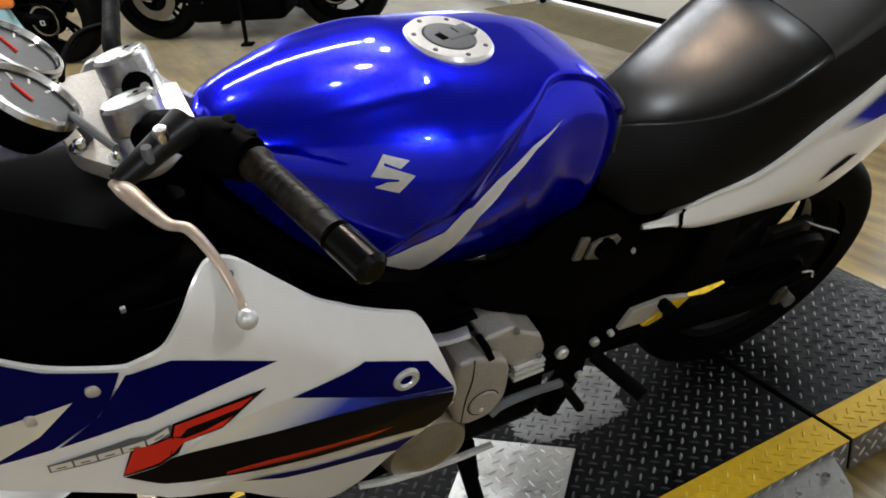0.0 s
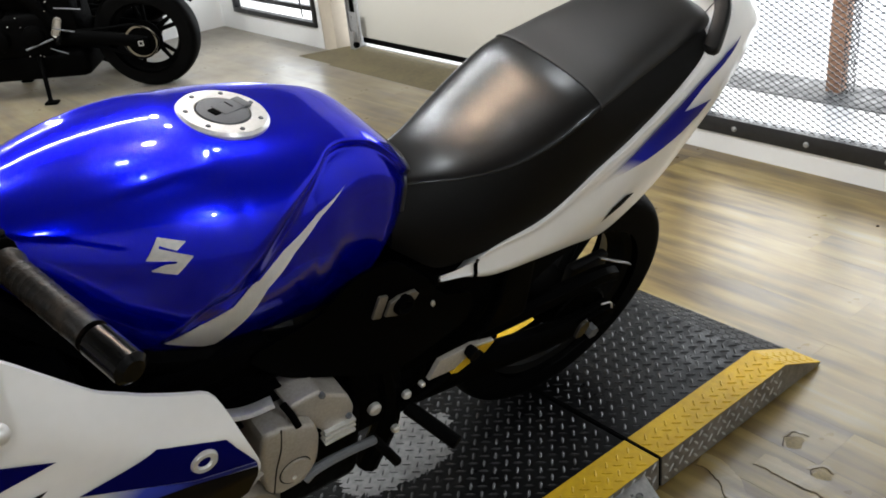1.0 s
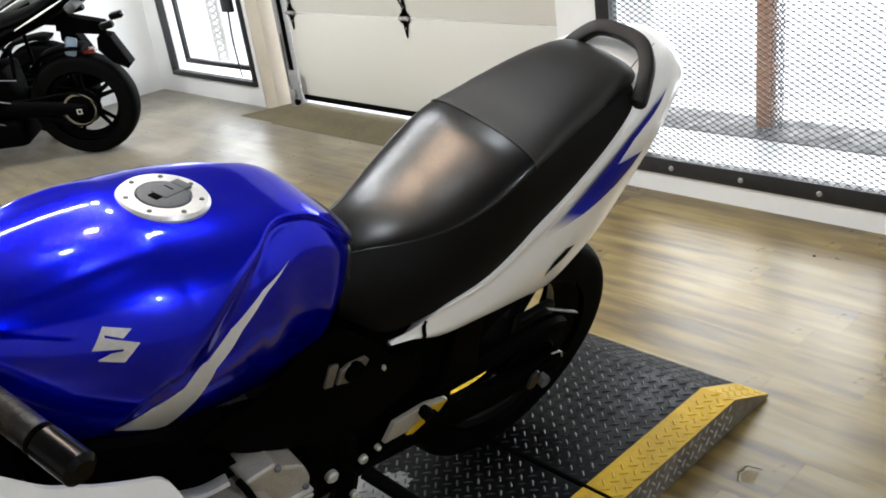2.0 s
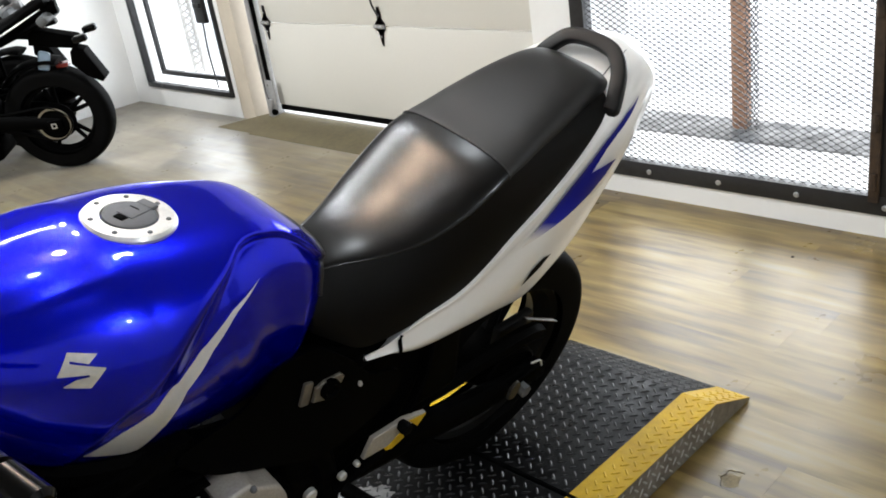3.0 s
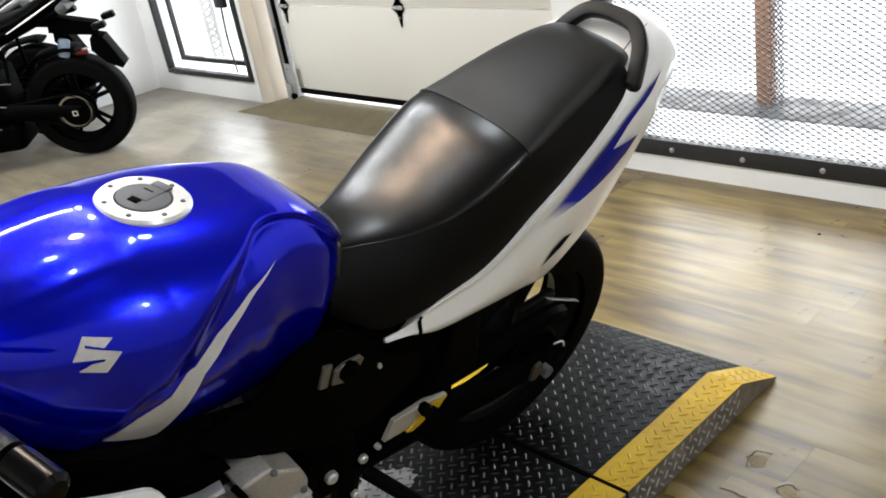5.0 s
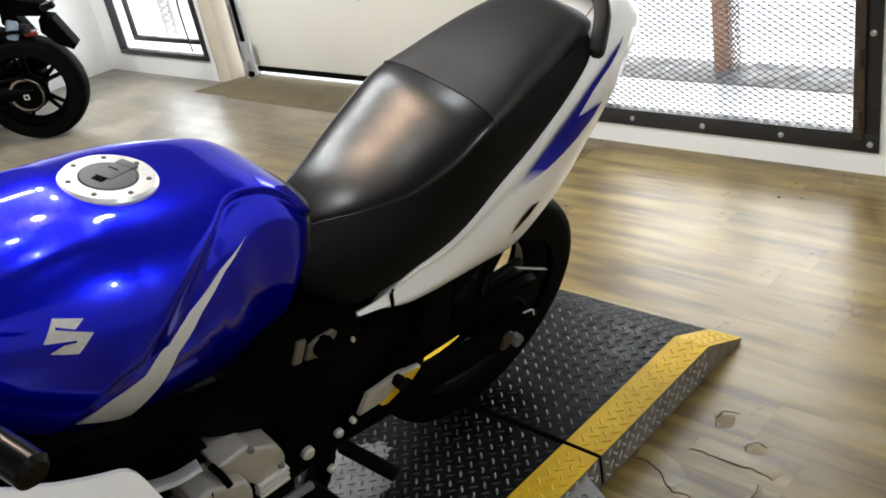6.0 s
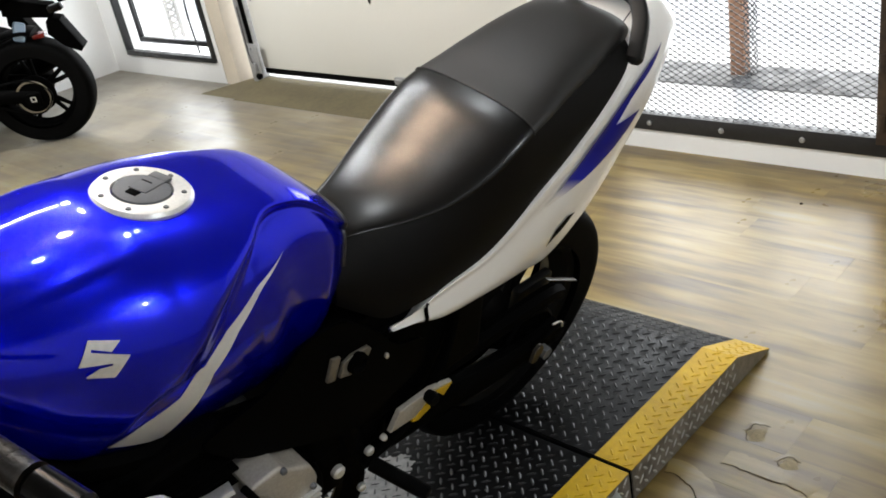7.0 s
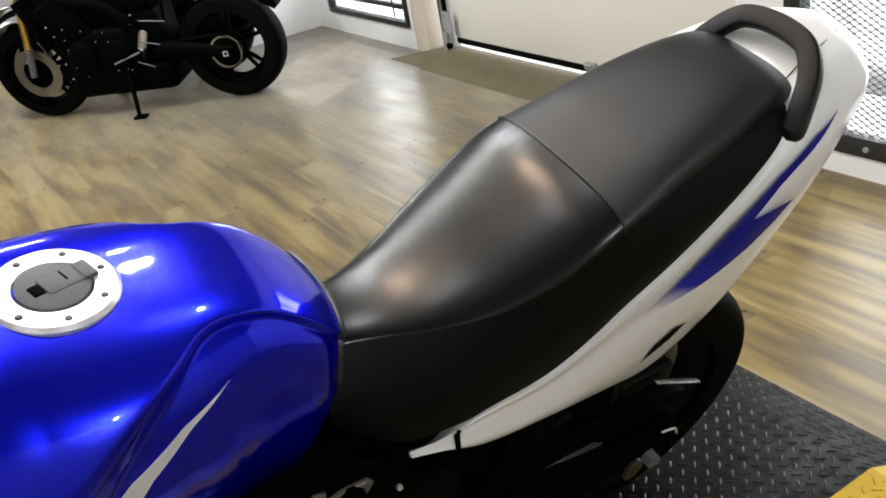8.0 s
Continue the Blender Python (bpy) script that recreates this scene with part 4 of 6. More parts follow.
for u in np.linspace(0.307, 1.10, 80):
    zc, ht, zt, hm, zm, hb, zb = table(TAIL, u)
    deep = zt - (ht - hb * 0.86) / (ht * 0.5) * 0.75 * (zt - zc) - 0.004
    key = [(0, zc), (ht * 0.5, zc * 0.75 + zt * 0.25), (ht, zt), (hm * 0.97, (zt + zm) / 2 + 0.004), (hm, zm), ((hm + hb) / 2 + 0.006, (zm + zb) / 2), (hb, zb), (hb * 0.86, min(zb + 0.012, deep)), (0, min(zb + 0.05, zc - 0.01))]
    half = glide(key, 34)
    rows.append([(u, y, z) for y, z in half] + [(u, -y, z) for y, z in half[-2:0:-1]])
tail_bm = skin(rows, closed=True)
tail_tree = tree_of(tail_bm)
tail = part("tail_fairing", tail_bm, WHITE_PAINT, bike, "white painted tail fairing with a blue flash")
FLASH = [(0.620, 0.806), (0.657, 0.831), (0.70, 0.862), (0.736, 0.888), (0.773, 0.911), (0.826, 0.945), (0.864, 0.964), (0.893, 0.977), (0.945, 0.990), (0.895, 0.967), (0.861, 0.949), (0.832, 0.930), (0.794, 0.896), (0.864, 0.901), (0.838, 0.874), (0.80, 0.852), (0.757, 0.836), (0.716, 0.824), (0.66, 0.812)]
FLASH_FADE = fading("blue_flash", [(0.0, (0.75, 0.72, 0.68)), (0.38, (0.014, 0.02, 0.32)), (1.0, (0.006, 0.008, 0.2))], (0.35, 0, 1.0), 1.04, 1.13)
for s in (-1, 1):
    part("blue_flash", film(FLASH, tail_tree, 0.0048, s, 0.005), FLASH_FADE, tail, "blue lightning flash")
    part("vent", film([(0.641, 0.708), (0.660, 0.736), (0.69, 0.752), (0.716, 0.748), (0.69, 0.728)], tail_tree, 0.002, s), BLACK_PLASTIC, tail, "dark side vent")
    part("strap", film([(0.362, 0.730), (0.369, 0.732), (0.364, 0.680), (0.357, 0.680)], tail_tree, 0.003, s), BLACK_PLASTIC, tail, "dark panel gap")
for y in (-0.052, 0.052):
    joint = [tail_tree.ray_cast(Vector((x, y * w, 1.3)), Vector((0, 0, -1)))[0] for x, w in ((0.885, 1.3), (0.91, 1.22), (0.94, 1.12), (0.98, 1.0), (1.03, 0.7))]
    part("panel_line", tube(joint, 0.0012, sides=6), CAP_GREY, tail, "thin panel joint")
GRAB = [(0.853, -0.128, 0.979), (0.864, -0.128, 0.988), (0.884, -0.117, 1.012), (0.908, -0.100, 1.034), (0.926, -0.078, 1.050), (0.935, -0.055, 1.058), (0.938, -0.015, 1.060), (0.934, 0.026, 1.056), (0.924, 0.052, 1.044), (0.902, 0.080, 1.008), (0.872, 0.092, 0.965)]


def band(points, n, half_w, half_t, up):
    """A moulded bar of rounded oblong section along a line, its flat side facing up."""
    line = [Vector(p) for p in glide(points, n)]
    rows = []
    for i, p in enumerate(line):
        t = (line[min(i + 1, n - 1)] - line[max(i - 1, 0)]).normalized()
        side = t.cross(up).normalized()
        over = side.cross(t)
        thin = min(1.0, 0.3 + 0.07 * min(i, n - 1 - i))
        rows.append([])
        for k in range(20):
            a = 2 * math.pi * k / 20
            c, d = math.cos(a), math.sin(a)
            rows[-1].append(tuple(p + side * half_w * thin * math.copysign(abs(c) ** 0.35, c) + over * half_t * thin * math.copysign(abs(d) ** 0.35, d)))
    return skin(rows, closed=True)


part("grab_rail", band(GRAB, 110, 0.0145, 0.0095, Vector((-0.70, 0, 0.71))), RAIL_BLACK, bike, "black grab rail behind the seat")
part("tail_light", box(1.05, 1.095, -0.03, 0.03, 0.905, 0.93, 0.008), LENS_RED, tail, "red tail light")

# ---- wheels and running gear ----


def wheel(m, r, width, rim_r, mats, spokes=3, disc=0.0, name="wheel", hub=0.045, parent=None, turn=23):
    w = part(name, moved(lathe([(rim_r - 0.012, -width * 0.3), (rim_r + 0.004, -width * 0.36), (rim_r + 0.008, -width * 0.3), (rim_r - 0.02, -width * 0.14), (rim_r - 0.02, width * 0.14), (rim_r + 0.008, width * 0.3), (rim_r + 0.004, width * 0.36), (rim_r - 0.012, width * 0.3), (rim_r - 0.032, 0), (rim_r - 0.012, -width * 0.3)], 64), m), mats[1], parent, "cast wheel rim")
    prof = []
    for a in np.linspace(-1, 1, 19):
        y = width / 2 * math.sin(a * 2.1) / math.sin(2.1) if abs(a) < 0.75 else width / 2 * math.copysign(1.16 - (abs(a) - 0.75) * 1.5, a)
        prof.append((rim_r + 0.006 + (r - rim_r - 0.006) * (1 - abs(a) ** 2.6) ** 0.6 if abs(a) < 1 else rim_r + 0.004, np.clip(width * 0.55 * math.sin(a * math.pi / 2), -width / 2, width / 2)))
    tyre = lathe(prof, 72)
    part("tyre", moved(tyre, m), mats[0], w, "black rubber tyre")
    sp = lathe([(0, -width * 0.3), (hub, -width * 0.3), (hub, width * 0.3), (0, width * 0.3)], 24)
    part("hub", moved(sp, m), mats[1], w)
    for k in range(spokes):
        a = 2 * math.pi * k / spokes + radians(turn)
        for da in (-0.14, 0.14):
            p0 = (hub * 0.8 * math.cos(a), 0, hub * 0.8 * math.sin(a))
            p1 = ((rim_r - 0.02) * math.cos(a + da), 0, (rim_r - 0.02) * math.sin(a + da))
            part("spoke", moved(tube([p0, p1], [0.017, 0.012], sides=8, smooth=False), m), mats[1], w)
    if disc:
        d = lathe([(disc * 0.62, -width * 0.42), (disc, -width * 0.42), (disc, -width * 0.42 - 0.005), (disc * 0.62, -width * 0.42 - 0.005), (disc * 0.62, -width * 0.42)], 48)
        part("brake_disc", moved(d, m), mats[2], w, "steel brake disc")
    return w


FC = Vector((-0.565, 0, 0.283))
HUB = Matrix.Translation((0.802, 0.057, 0.290)) @ Matrix.Rotation(radians(3.9), 4, "X")   # the rear axle; things below in its own axes
wheel(HUB, 0.309, 0.130, 0.215, (RUBBER, WHEEL_BLACK, ALLOY), spokes=3, parent=bike, name="rear_wheel", turn=68)
STEER = Matrix.Translation((-0.43, 0, 0.9)) @ Matrix.Rotation(radians(-24), 4, "Y") @ Matrix.Rotation(radians(14), 4, "Z") @ Matrix.Rotation(radians(24), 4, "Y") @ Matrix.Translation((0.43, 0, -0.9))
wheel(STEER @ Matrix.Translation(FC), 0.283, 0.112, 0.212, (RUBBER, BLACK_METAL, ALLOY), disc=0.145, parent=bike, name="front_wheel")
for s in (-1, 1):
    part("fork_leg", moved(tube([(-0.565, s * 0.095, 0.29), (-0.49, s * 0.095, 0.60), (-0.42, s * 0.095, 0.98)], [0.027, 0.026, 0.019], sides=14, smooth=False), STEER), BLACK_METAL, bike, "dark fork leg")
    arm = part("swing_arm", moved(tube([(-0.58, s * 0.095, 0.07), (-0.35, s * 0.10, 0.045), (-0.09, s * 0.108, 0.005), (0.075, s * 0.108, 0.0)], [0.03, 0.03, 0.026, 0.022], sides=10, flat=1.25), HUB), BLACK_METAL, bike, "black steel swing arm")
    part("axle_plate", moved(box(-0.03, 0.085, s * 0.128 - 0.006, s * 0.128 + 0.006, -0.022, 0.028, 0.005), HUB), BLACK_METAL, arm, "black chain adjuster")
    part("axle_nut", moved(lathe([(0, -0.012), (0.016, -0.012), (0.016, 0.012), (0, 0.012)], 6, "y", (0.0, s * 0.142, 0.0)), HUB), CAP_GREY, arm)
    part("frame_rail", tube([(-0.36, s * 0.045, 0.93), (-0.2, s * 0.09, 0.78), (0.0, s * 0.10, 0.70), (0.18, s * 0.098, 0.62), (0.24, s * 0.095, 0.40), (0.20, s * 0.09, 0.25)], 0.024, sides=10), BLACK_METAL, bike, "black tubular frame rail")
    part("seat_rail", tube([(0.16, s * 0.095, 0.66), (0.4, s * 0.10, 0.70), (0.75, s * 0.085, 0.76)], 0.016, sides=8), BLACK_METAL, bike)
    part("peg_bracket", tube([(0.24, s * 0.115, 0.42), (0.36, s * 0.12, 0.46), (0.44, s * 0.118, 0.56), (0.47, s * 0.11, 0.68)], [0.018, 0.014, 0.012, 0.012], sides=8, flat=0.5), BLACK_METAL, bike, "black foot peg bracket")
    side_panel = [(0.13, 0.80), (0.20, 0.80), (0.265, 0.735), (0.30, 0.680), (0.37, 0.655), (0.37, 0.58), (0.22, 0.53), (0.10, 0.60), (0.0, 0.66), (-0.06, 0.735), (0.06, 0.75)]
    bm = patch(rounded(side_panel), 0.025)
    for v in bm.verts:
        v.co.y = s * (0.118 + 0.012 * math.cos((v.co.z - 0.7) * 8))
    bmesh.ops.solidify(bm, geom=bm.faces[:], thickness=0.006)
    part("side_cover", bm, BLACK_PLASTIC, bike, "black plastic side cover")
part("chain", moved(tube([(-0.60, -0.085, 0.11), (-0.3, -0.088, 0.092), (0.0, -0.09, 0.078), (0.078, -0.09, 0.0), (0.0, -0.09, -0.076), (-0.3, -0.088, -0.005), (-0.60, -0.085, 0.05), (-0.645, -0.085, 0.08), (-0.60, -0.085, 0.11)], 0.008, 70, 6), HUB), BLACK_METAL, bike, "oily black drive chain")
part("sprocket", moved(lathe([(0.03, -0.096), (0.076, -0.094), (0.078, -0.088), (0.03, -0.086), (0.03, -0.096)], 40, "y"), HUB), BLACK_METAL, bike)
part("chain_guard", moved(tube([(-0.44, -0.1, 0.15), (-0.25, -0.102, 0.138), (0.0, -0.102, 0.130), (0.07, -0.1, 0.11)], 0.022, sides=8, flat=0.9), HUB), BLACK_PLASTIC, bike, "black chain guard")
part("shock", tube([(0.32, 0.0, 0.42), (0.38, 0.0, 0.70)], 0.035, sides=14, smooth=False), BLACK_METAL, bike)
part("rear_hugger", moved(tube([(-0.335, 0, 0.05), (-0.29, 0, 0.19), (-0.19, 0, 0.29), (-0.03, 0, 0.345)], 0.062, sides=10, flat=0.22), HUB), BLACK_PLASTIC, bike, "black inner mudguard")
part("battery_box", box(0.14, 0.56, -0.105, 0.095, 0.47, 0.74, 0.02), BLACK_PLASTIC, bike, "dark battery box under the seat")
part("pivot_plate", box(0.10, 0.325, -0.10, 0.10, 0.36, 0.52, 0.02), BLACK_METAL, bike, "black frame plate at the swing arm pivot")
part("caliper_bracket", moved(box(-0.03, 0.085, -0.070, -0.045, 0.03, 0.140, 0.008), HUB), WHEEL_BLACK, bike, "black bracket beside the rear wheel")
part("brake_drum", moved(lathe([(0, -0.05), (0.06, -0.05), (0.072, -0.03), (0.072, 0.03), (0.06, 0.05), (0, 0.05)], 40, "y"), HUB), BLACK_METAL, bike, "black drum in the rear wheel")
part("muffler", tube([(0.16, 0.17, 0.27), (0.45, 0.19, 0.33), (0.80, 0.20, 0.42), (1.02, 0.20, 0.47)], [0.03, 0.055, 0.058, 0.05], sides=18), BLACK_METAL, bike, "dark exhaust muffler")
part("wire_hook", tube([(0.80, -0.098, 0.372), (0.83, -0.098, 0.362), (0.842, -0.096, 0.339)], 0.0022, sides=6), ALLOY, bike, "thin bright bent wire")
part("guard_flange", moved(box(-0.064, 0.064, -0.006, 0.006, -0.0014, 0.0014, 0.0008), pose(0.828, -0.081, 0.472, 0, 30.8, 0)), LOCK_METAL, bike, "flat metal edge of the rear guard")
part("adjuster_end", prism(rounded([(0.692, 0.352), (0.700, 0.384), (0.722, 0.392), (0.732, 0.372), (0.712, 0.348)], 3, 0.3), -0.132, -0.124, 0.002), LOCK_METAL, bike, "dull bronze adjuster end")

# lock housing and small fittings on the flank
tilt = Matrix.Translation((0.205, -0.138, 0.712)) @ Matrix.Rotation(radians(16), 4, "Y")
bm = moved(box(-0.044, -0.026, -0.004, 0.004, -0.022, 0.022, 0.003), tilt)
join(bm, moved(prism([(-0.018, -0.021), (0.012, -0.023), (0.03, -0.006), (0.037, 0.016), (0.028, 0.023), (-0.004, 0.016), (-0.018, 0.006)], -0.004, 0.004, 0.002), tilt))
fit_lock = part("helmet_lock", bm, LOCK_PLATE, bike, "worn metal helmet lock plate")
part("lock_barrel", lathe([(0, -0.004), (0.009, -0.004), (0.013, -0.008), (0.018, -0.007), (0.019, 0.004)], 24, "y", (0.214, -0.143, 0.710)), BLACK_PLASTIC, fit_lock)

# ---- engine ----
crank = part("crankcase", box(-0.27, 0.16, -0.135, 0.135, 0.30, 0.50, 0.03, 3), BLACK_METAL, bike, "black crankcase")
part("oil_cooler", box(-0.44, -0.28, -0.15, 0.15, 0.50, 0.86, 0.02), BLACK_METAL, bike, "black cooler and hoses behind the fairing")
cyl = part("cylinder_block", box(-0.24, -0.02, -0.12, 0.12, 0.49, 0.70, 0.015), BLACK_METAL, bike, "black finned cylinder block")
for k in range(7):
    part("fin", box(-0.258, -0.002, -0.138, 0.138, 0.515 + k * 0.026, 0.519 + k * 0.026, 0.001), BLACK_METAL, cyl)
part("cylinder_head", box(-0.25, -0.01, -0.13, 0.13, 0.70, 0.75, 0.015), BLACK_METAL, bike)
part("alternator_cover", lathe([(0, -0.052), (0.035, -0.05), (0.066, -0.04), (0.076, -0.02), (0.078, 0.01)], 48, "y", (-0.105, -0.150, 0.43)), BRONZE, bike, "round bronze-grey alternator cover")
cover = part("sprocket_cover", prism(rounded([(-0.066, 0.622), (-0.029, 0.621), (0.025, 0.593), (0.034, 0.562), (0.031, 0.499), (0.005, 0.462), (-0.042, 0.460), (-0.062, 0.482), (-0.070, 0.561)], 3, 0.3), -0.192, -0.12, 0.009), CAST, bike, "pale cast engine side cover")
part("cover_disc", lathe([(0, -0.003), (0.024, -0.003), (0.0262, -0.001), (0.0262, 0.004)], 32, "y", (-0.012, -0.192, 0.507)), CAST, cover, "round plug in the cover")
part("cover_groove", tube([(-0.012 + 0.0275 * math.cos(a), -0.192, 0.507 + 0.0275 * math.sin(a)) for a in np.linspace(0.3, 4.6, 20)], 0.0011, 60, 6), BLACK_METAL, cover, "dark groove round the plug")
part("cover_groove", tube([(-0.034, -0.1915, 0.620), (-0.036, -0.1925, 0.575), (-0.045, -0.1925, 0.530), (-0.050, -0.192, 0.475)], 0.0011, 40, 6), BLACK_METAL, cover, "dark joint line")
part("plug_screw", bolt_head((-0.016, -0.195, 0.494), 0.004, 0.002), ALLOY, cover)
starter = part("starter_cover", prism(rounded([(-0.012, 0.630), (0.046, 0.636), (0.060, 0.617), (0.098, 0.594), (0.111, 0.557), (0.107, 0.527), (0.058, 0.527), (0.030, 0.560)], 3, 0.22), -0.170, -0.10, 0.007), CAST, bike, "pale cast starter cover")
for du, dw in ((0.048, 0.626), (0.098, 0.545)):
    part("screw", bolt_head((du, -0.172, dw), 0.0055, 0.004), CAP_GREY, starter)
part("oil_pipe", tube([(-0.016, -0.165, 0.640), (-0.008, -0.178, 0.622), (-0.004, -0.190, 0.606)], 0.006, sides=10), BLACK_METAL, starter, "short black breather hose")
for k in range(3):
    part("cooling_rib", box(0.052, 0.110, -0.178, -0.160, 0.504 + k * 0.0125, 0.5105 + k * 0.0125, 0.002), ALLOY, bike)
part("bracket_plate", tube([(-0.17, -0.12, 0.66), (-0.08, -0.15, 0.645), (-0.03, -0.16, 0.65)], 0.012, sides=8, flat=0.6), ALLOY, bike)
part("pivot_bolt", bolt_head((0.183, -0.128, 0.459), 0.0125, 0.006), ALLOY, bike, "polished pivot bolt")
part("pivot_bolt", bolt_head((0.252, -0.128, 0.454), 0.009, 0.005), ALLOY, bike, "polished pivot bolt")
part("pivot_bolt", bolt_head((0.230, -0.132, 0.377), 0.008, 0.005), ALLOY, bike)
part("pivot_bolt", bolt_head((0.285, -0.128, 0.462), 0.006, 0.005), ALLOY, bike)
part("shift_lever", tube([(0.149, -0.178, 0.453), (0.087, -0.18, 0.463), (0.032, -0.18, 0.462), (0.012, -0.178, 0.450)], [0.008, 0.008, 0.009, 0.011], sides=8), CAP_GREY, bike, "dull metal shift lever")
part("shift_toe", tube([(0.146, -0.172, 0.456), (0.168, -0.19, 0.42), (0.188, -0.195, 0.383)], 0.0095, sides=10), RUBBER, bike, "black rubber toe piece")
part("foot_peg", tube([(0.255, -0.13, 0.42), (0.29, -0.235, 0.405)], 0.014, sides=12, smooth=False), RUBBER, bike, "black rubber foot peg")
part("foot_peg", tube([(0.255, 0.13, 0.42), (0.29, 0.235, 0.405)], 0.014, sides=12, smooth=False), RUBBER, bike, "black rubber foot peg")
heel = part("heel_guard", prism([(0.29, 0.479), (0.311, 0.518), (0.384, 0.518), (0.439, 0.5), (0.416, 0.494), (0.38, 0.492), (0.348, 0.474)], -0.140, -0.130, 0.002), CAST, bike, "pale metal heel guard with added yellow pieces")
# added yellow pieces stand in for the far ramp stripe showing here
part("yellow_tag", prism([(0.342, 0.466), (0.352, 0.476), (0.38, 0.492), (0.386, 0.470), (0.356, 0.460)], -0.1405, -0.131, 0.001), YELLOW, heel, "yellow piece standing in for the far ramp stripe")
part("yellow_tag", prism([(0.395, 0.507), (0.438, 0.499), (0.417, 0.479)], -0.1415, -0.131, 0.001), YELLOW, heel, "yellow piece standing in for the far ramp stripe")
part("rubber_bumper", lathe([(0, -0.012), (0.011, -0.009), (0.013, 0.0), (0.011, 0.012)], 18, "y", (0.377, -0.150, 0.51)), RUBBER, bike, "round rubber bumper")
stand = part("side_stand", tube([(0.0, -0.10, 0.30), (0.01, -0.15, 0.2), (0.02, -0.215, 0.092)], [0.017, 0.015, 0.014], sides=10), BLACK_METAL, bike, "black side stand")
part("stand_foot", moved(box(-0.012, 0.062, -0.252, -0.195, 0.072, 0.088, 0.005), Matrix()), BLACK_METAL, stand)
part("stand_spring", tube([(0.012, -0.125, 0.30), (0.015, -0.15, 0.22)], 0.009, sides=8, smooth=False), BLACK_METAL, stand)
part("belly_bracket", tube([(-0.226, -0.19, 0.412), (-0.168, -0.195, 0.398), (-0.07, -0.195, 0.384), (0.015, -0.19, 0.373)], 0.007, sides=8, flat=0.7), ALLOY, bike, "bright bracket below the engine")

# ---- front fairing ----


def fairing_y(u, w):
    crease = 0.795 + max(-0.245 - u, 0) - 0.55 * max(u + 0.245, 0)
    over = 0.5 * (w - crease + math.sqrt((w - crease) ** 2 + 0.0002))
    under = max(0.66 - w, 0)
    nose = max(-0.50 - u, 0)
    return -(0.252 - over * 0.62 - under * 0.22 - nose * 0.35 - 0.5 * nose ** 2)


OUT = [(-0.80, 0.93), (-0.66, 0.958), (-0.58, 0.925), (-0.508, 0.920), (-0.462, 0.928), (-0.443, 0.955), (-0.425, 0.985), (-0.396, 1.003), (-0.365, 0.987), (-0.315, 0.929), (-0.278, 0.887), (-0.236, 0.853), (-0.19, 0.826), (-0.141, 0.800), (-0.121, 0.735), (-0.098, 0.660),
       (-0.120, 0.590), (-0.152, 0.560), (-0.190, 0.522), (-0.232, 0.466), (-0.28, 0.44), (-0.36, 0.53), (-0.42, 0.622), (-0.523, 0.688), (-0.60, 0.698), (-0.70, 0.70), (-0.80, 0.76), (-0.86, 0.84)]


def shell(outline, thick=0.005):
    bm = patch(outline, 0.014)
    for v in bm.verts:
        v.co.y = fairing_y(v.co.x, v.co.z)
    return bm


OUT = rounded(OUT, 3, 0.32)
fair_bm = shell(OUT)
bmesh.ops.solidify(fair_bm, geom=fair_bm.faces[:], thickness=0.006)
fair_tree = tree_of(fair_bm)
fair = part("side_fairing", fair_bm, WHITE_PAINT, bike, "white side fairing with blue, red and black stripes")
other = moved(shell(OUT), Matrix.Diagonal((1, -1, 1, 1)))
bmesh.ops.solidify(other, geom=other.faces[:], thickness=0.006)
part("side_fairing", other, WHITE_PAINT, bike, "white side fairing")


def deco(name, outline, mat, lift=0.0014, label=""):
    return part(name, film(outline, fair_tree, lift + 0.0008, -1, 0.008), mat, fair, label)


BLEND = fading("blue_fade", [(0.0, (0.74, 0.7, 0.6)), (0.3, (0.5, 0.52, 0.58)), (0.6, (0.03, 0.05, 0.42)), (1.0, (0.015, 0.02, 0.14))], (0.55, 0, -0.85), -0.86, -0.70)
RED_FADE = fading("red_fade", [(0.0, (0.02, 0.006, 0.005)), (0.35, (0.5, 0.03, 0.012)), (0.7, (0.4, 0.03, 0.012)), (1.0, (0.02, 0.006, 0.005))], (0.24, 0, 1.0), 0.572, 0.598)
deco("upper_panel", [(-0.80, 0.925), (-0.66, 0.953), (-0.58, 0.9225), (-0.508, 0.9175), (-0.515, 0.898), (-0.527, 0.8685), (-0.5455, 0.8405), (-0.599, 0.7875), (-0.66, 0.757), (-0.74, 0.775), (-0.80, 0.87)], NAVY, 0.0012, "dark blue upper panel")
deco("upper_point", [(-0.72, 0.795), (-0.64, 0.832), (-0.561, 0.873), (-0.606, 0.813), (-0.657, 0.766)], CREAM_FILM, 0.002)
deco("blue_panel", [(-0.503, 0.912), (-0.456, 0.913), (-0.400, 0.884), (-0.344, 0.854), (-0.418, 0.845), (-0.508, 0.831), (-0.592, 0.790), (-0.541, 0.846), (-0.522, 0.878)], NAVY, 0.0012, "dark blue panel")
deco("blue_panel", [(-0.332, 0.779), (-0.235, 0.791), (-0.146, 0.745), (-0.123, 0.705), (-0.108, 0.678), (-0.195, 0.703)], NAVY, 0.0012, "dark blue panel")
deco("fade_panel", [(-0.468, 0.752), (-0.418, 0.773), (-0.358, 0.780), (-0.332, 0.7785), (-0.195, 0.7025), (-0.108, 0.677), (-0.107, 0.669), (-0.195, 0.694), (-0.274, 0.711), (-0.363, 0.725), (-0.456, 0.742)], BLEND, 0.0012, "blue to cream fading panel")
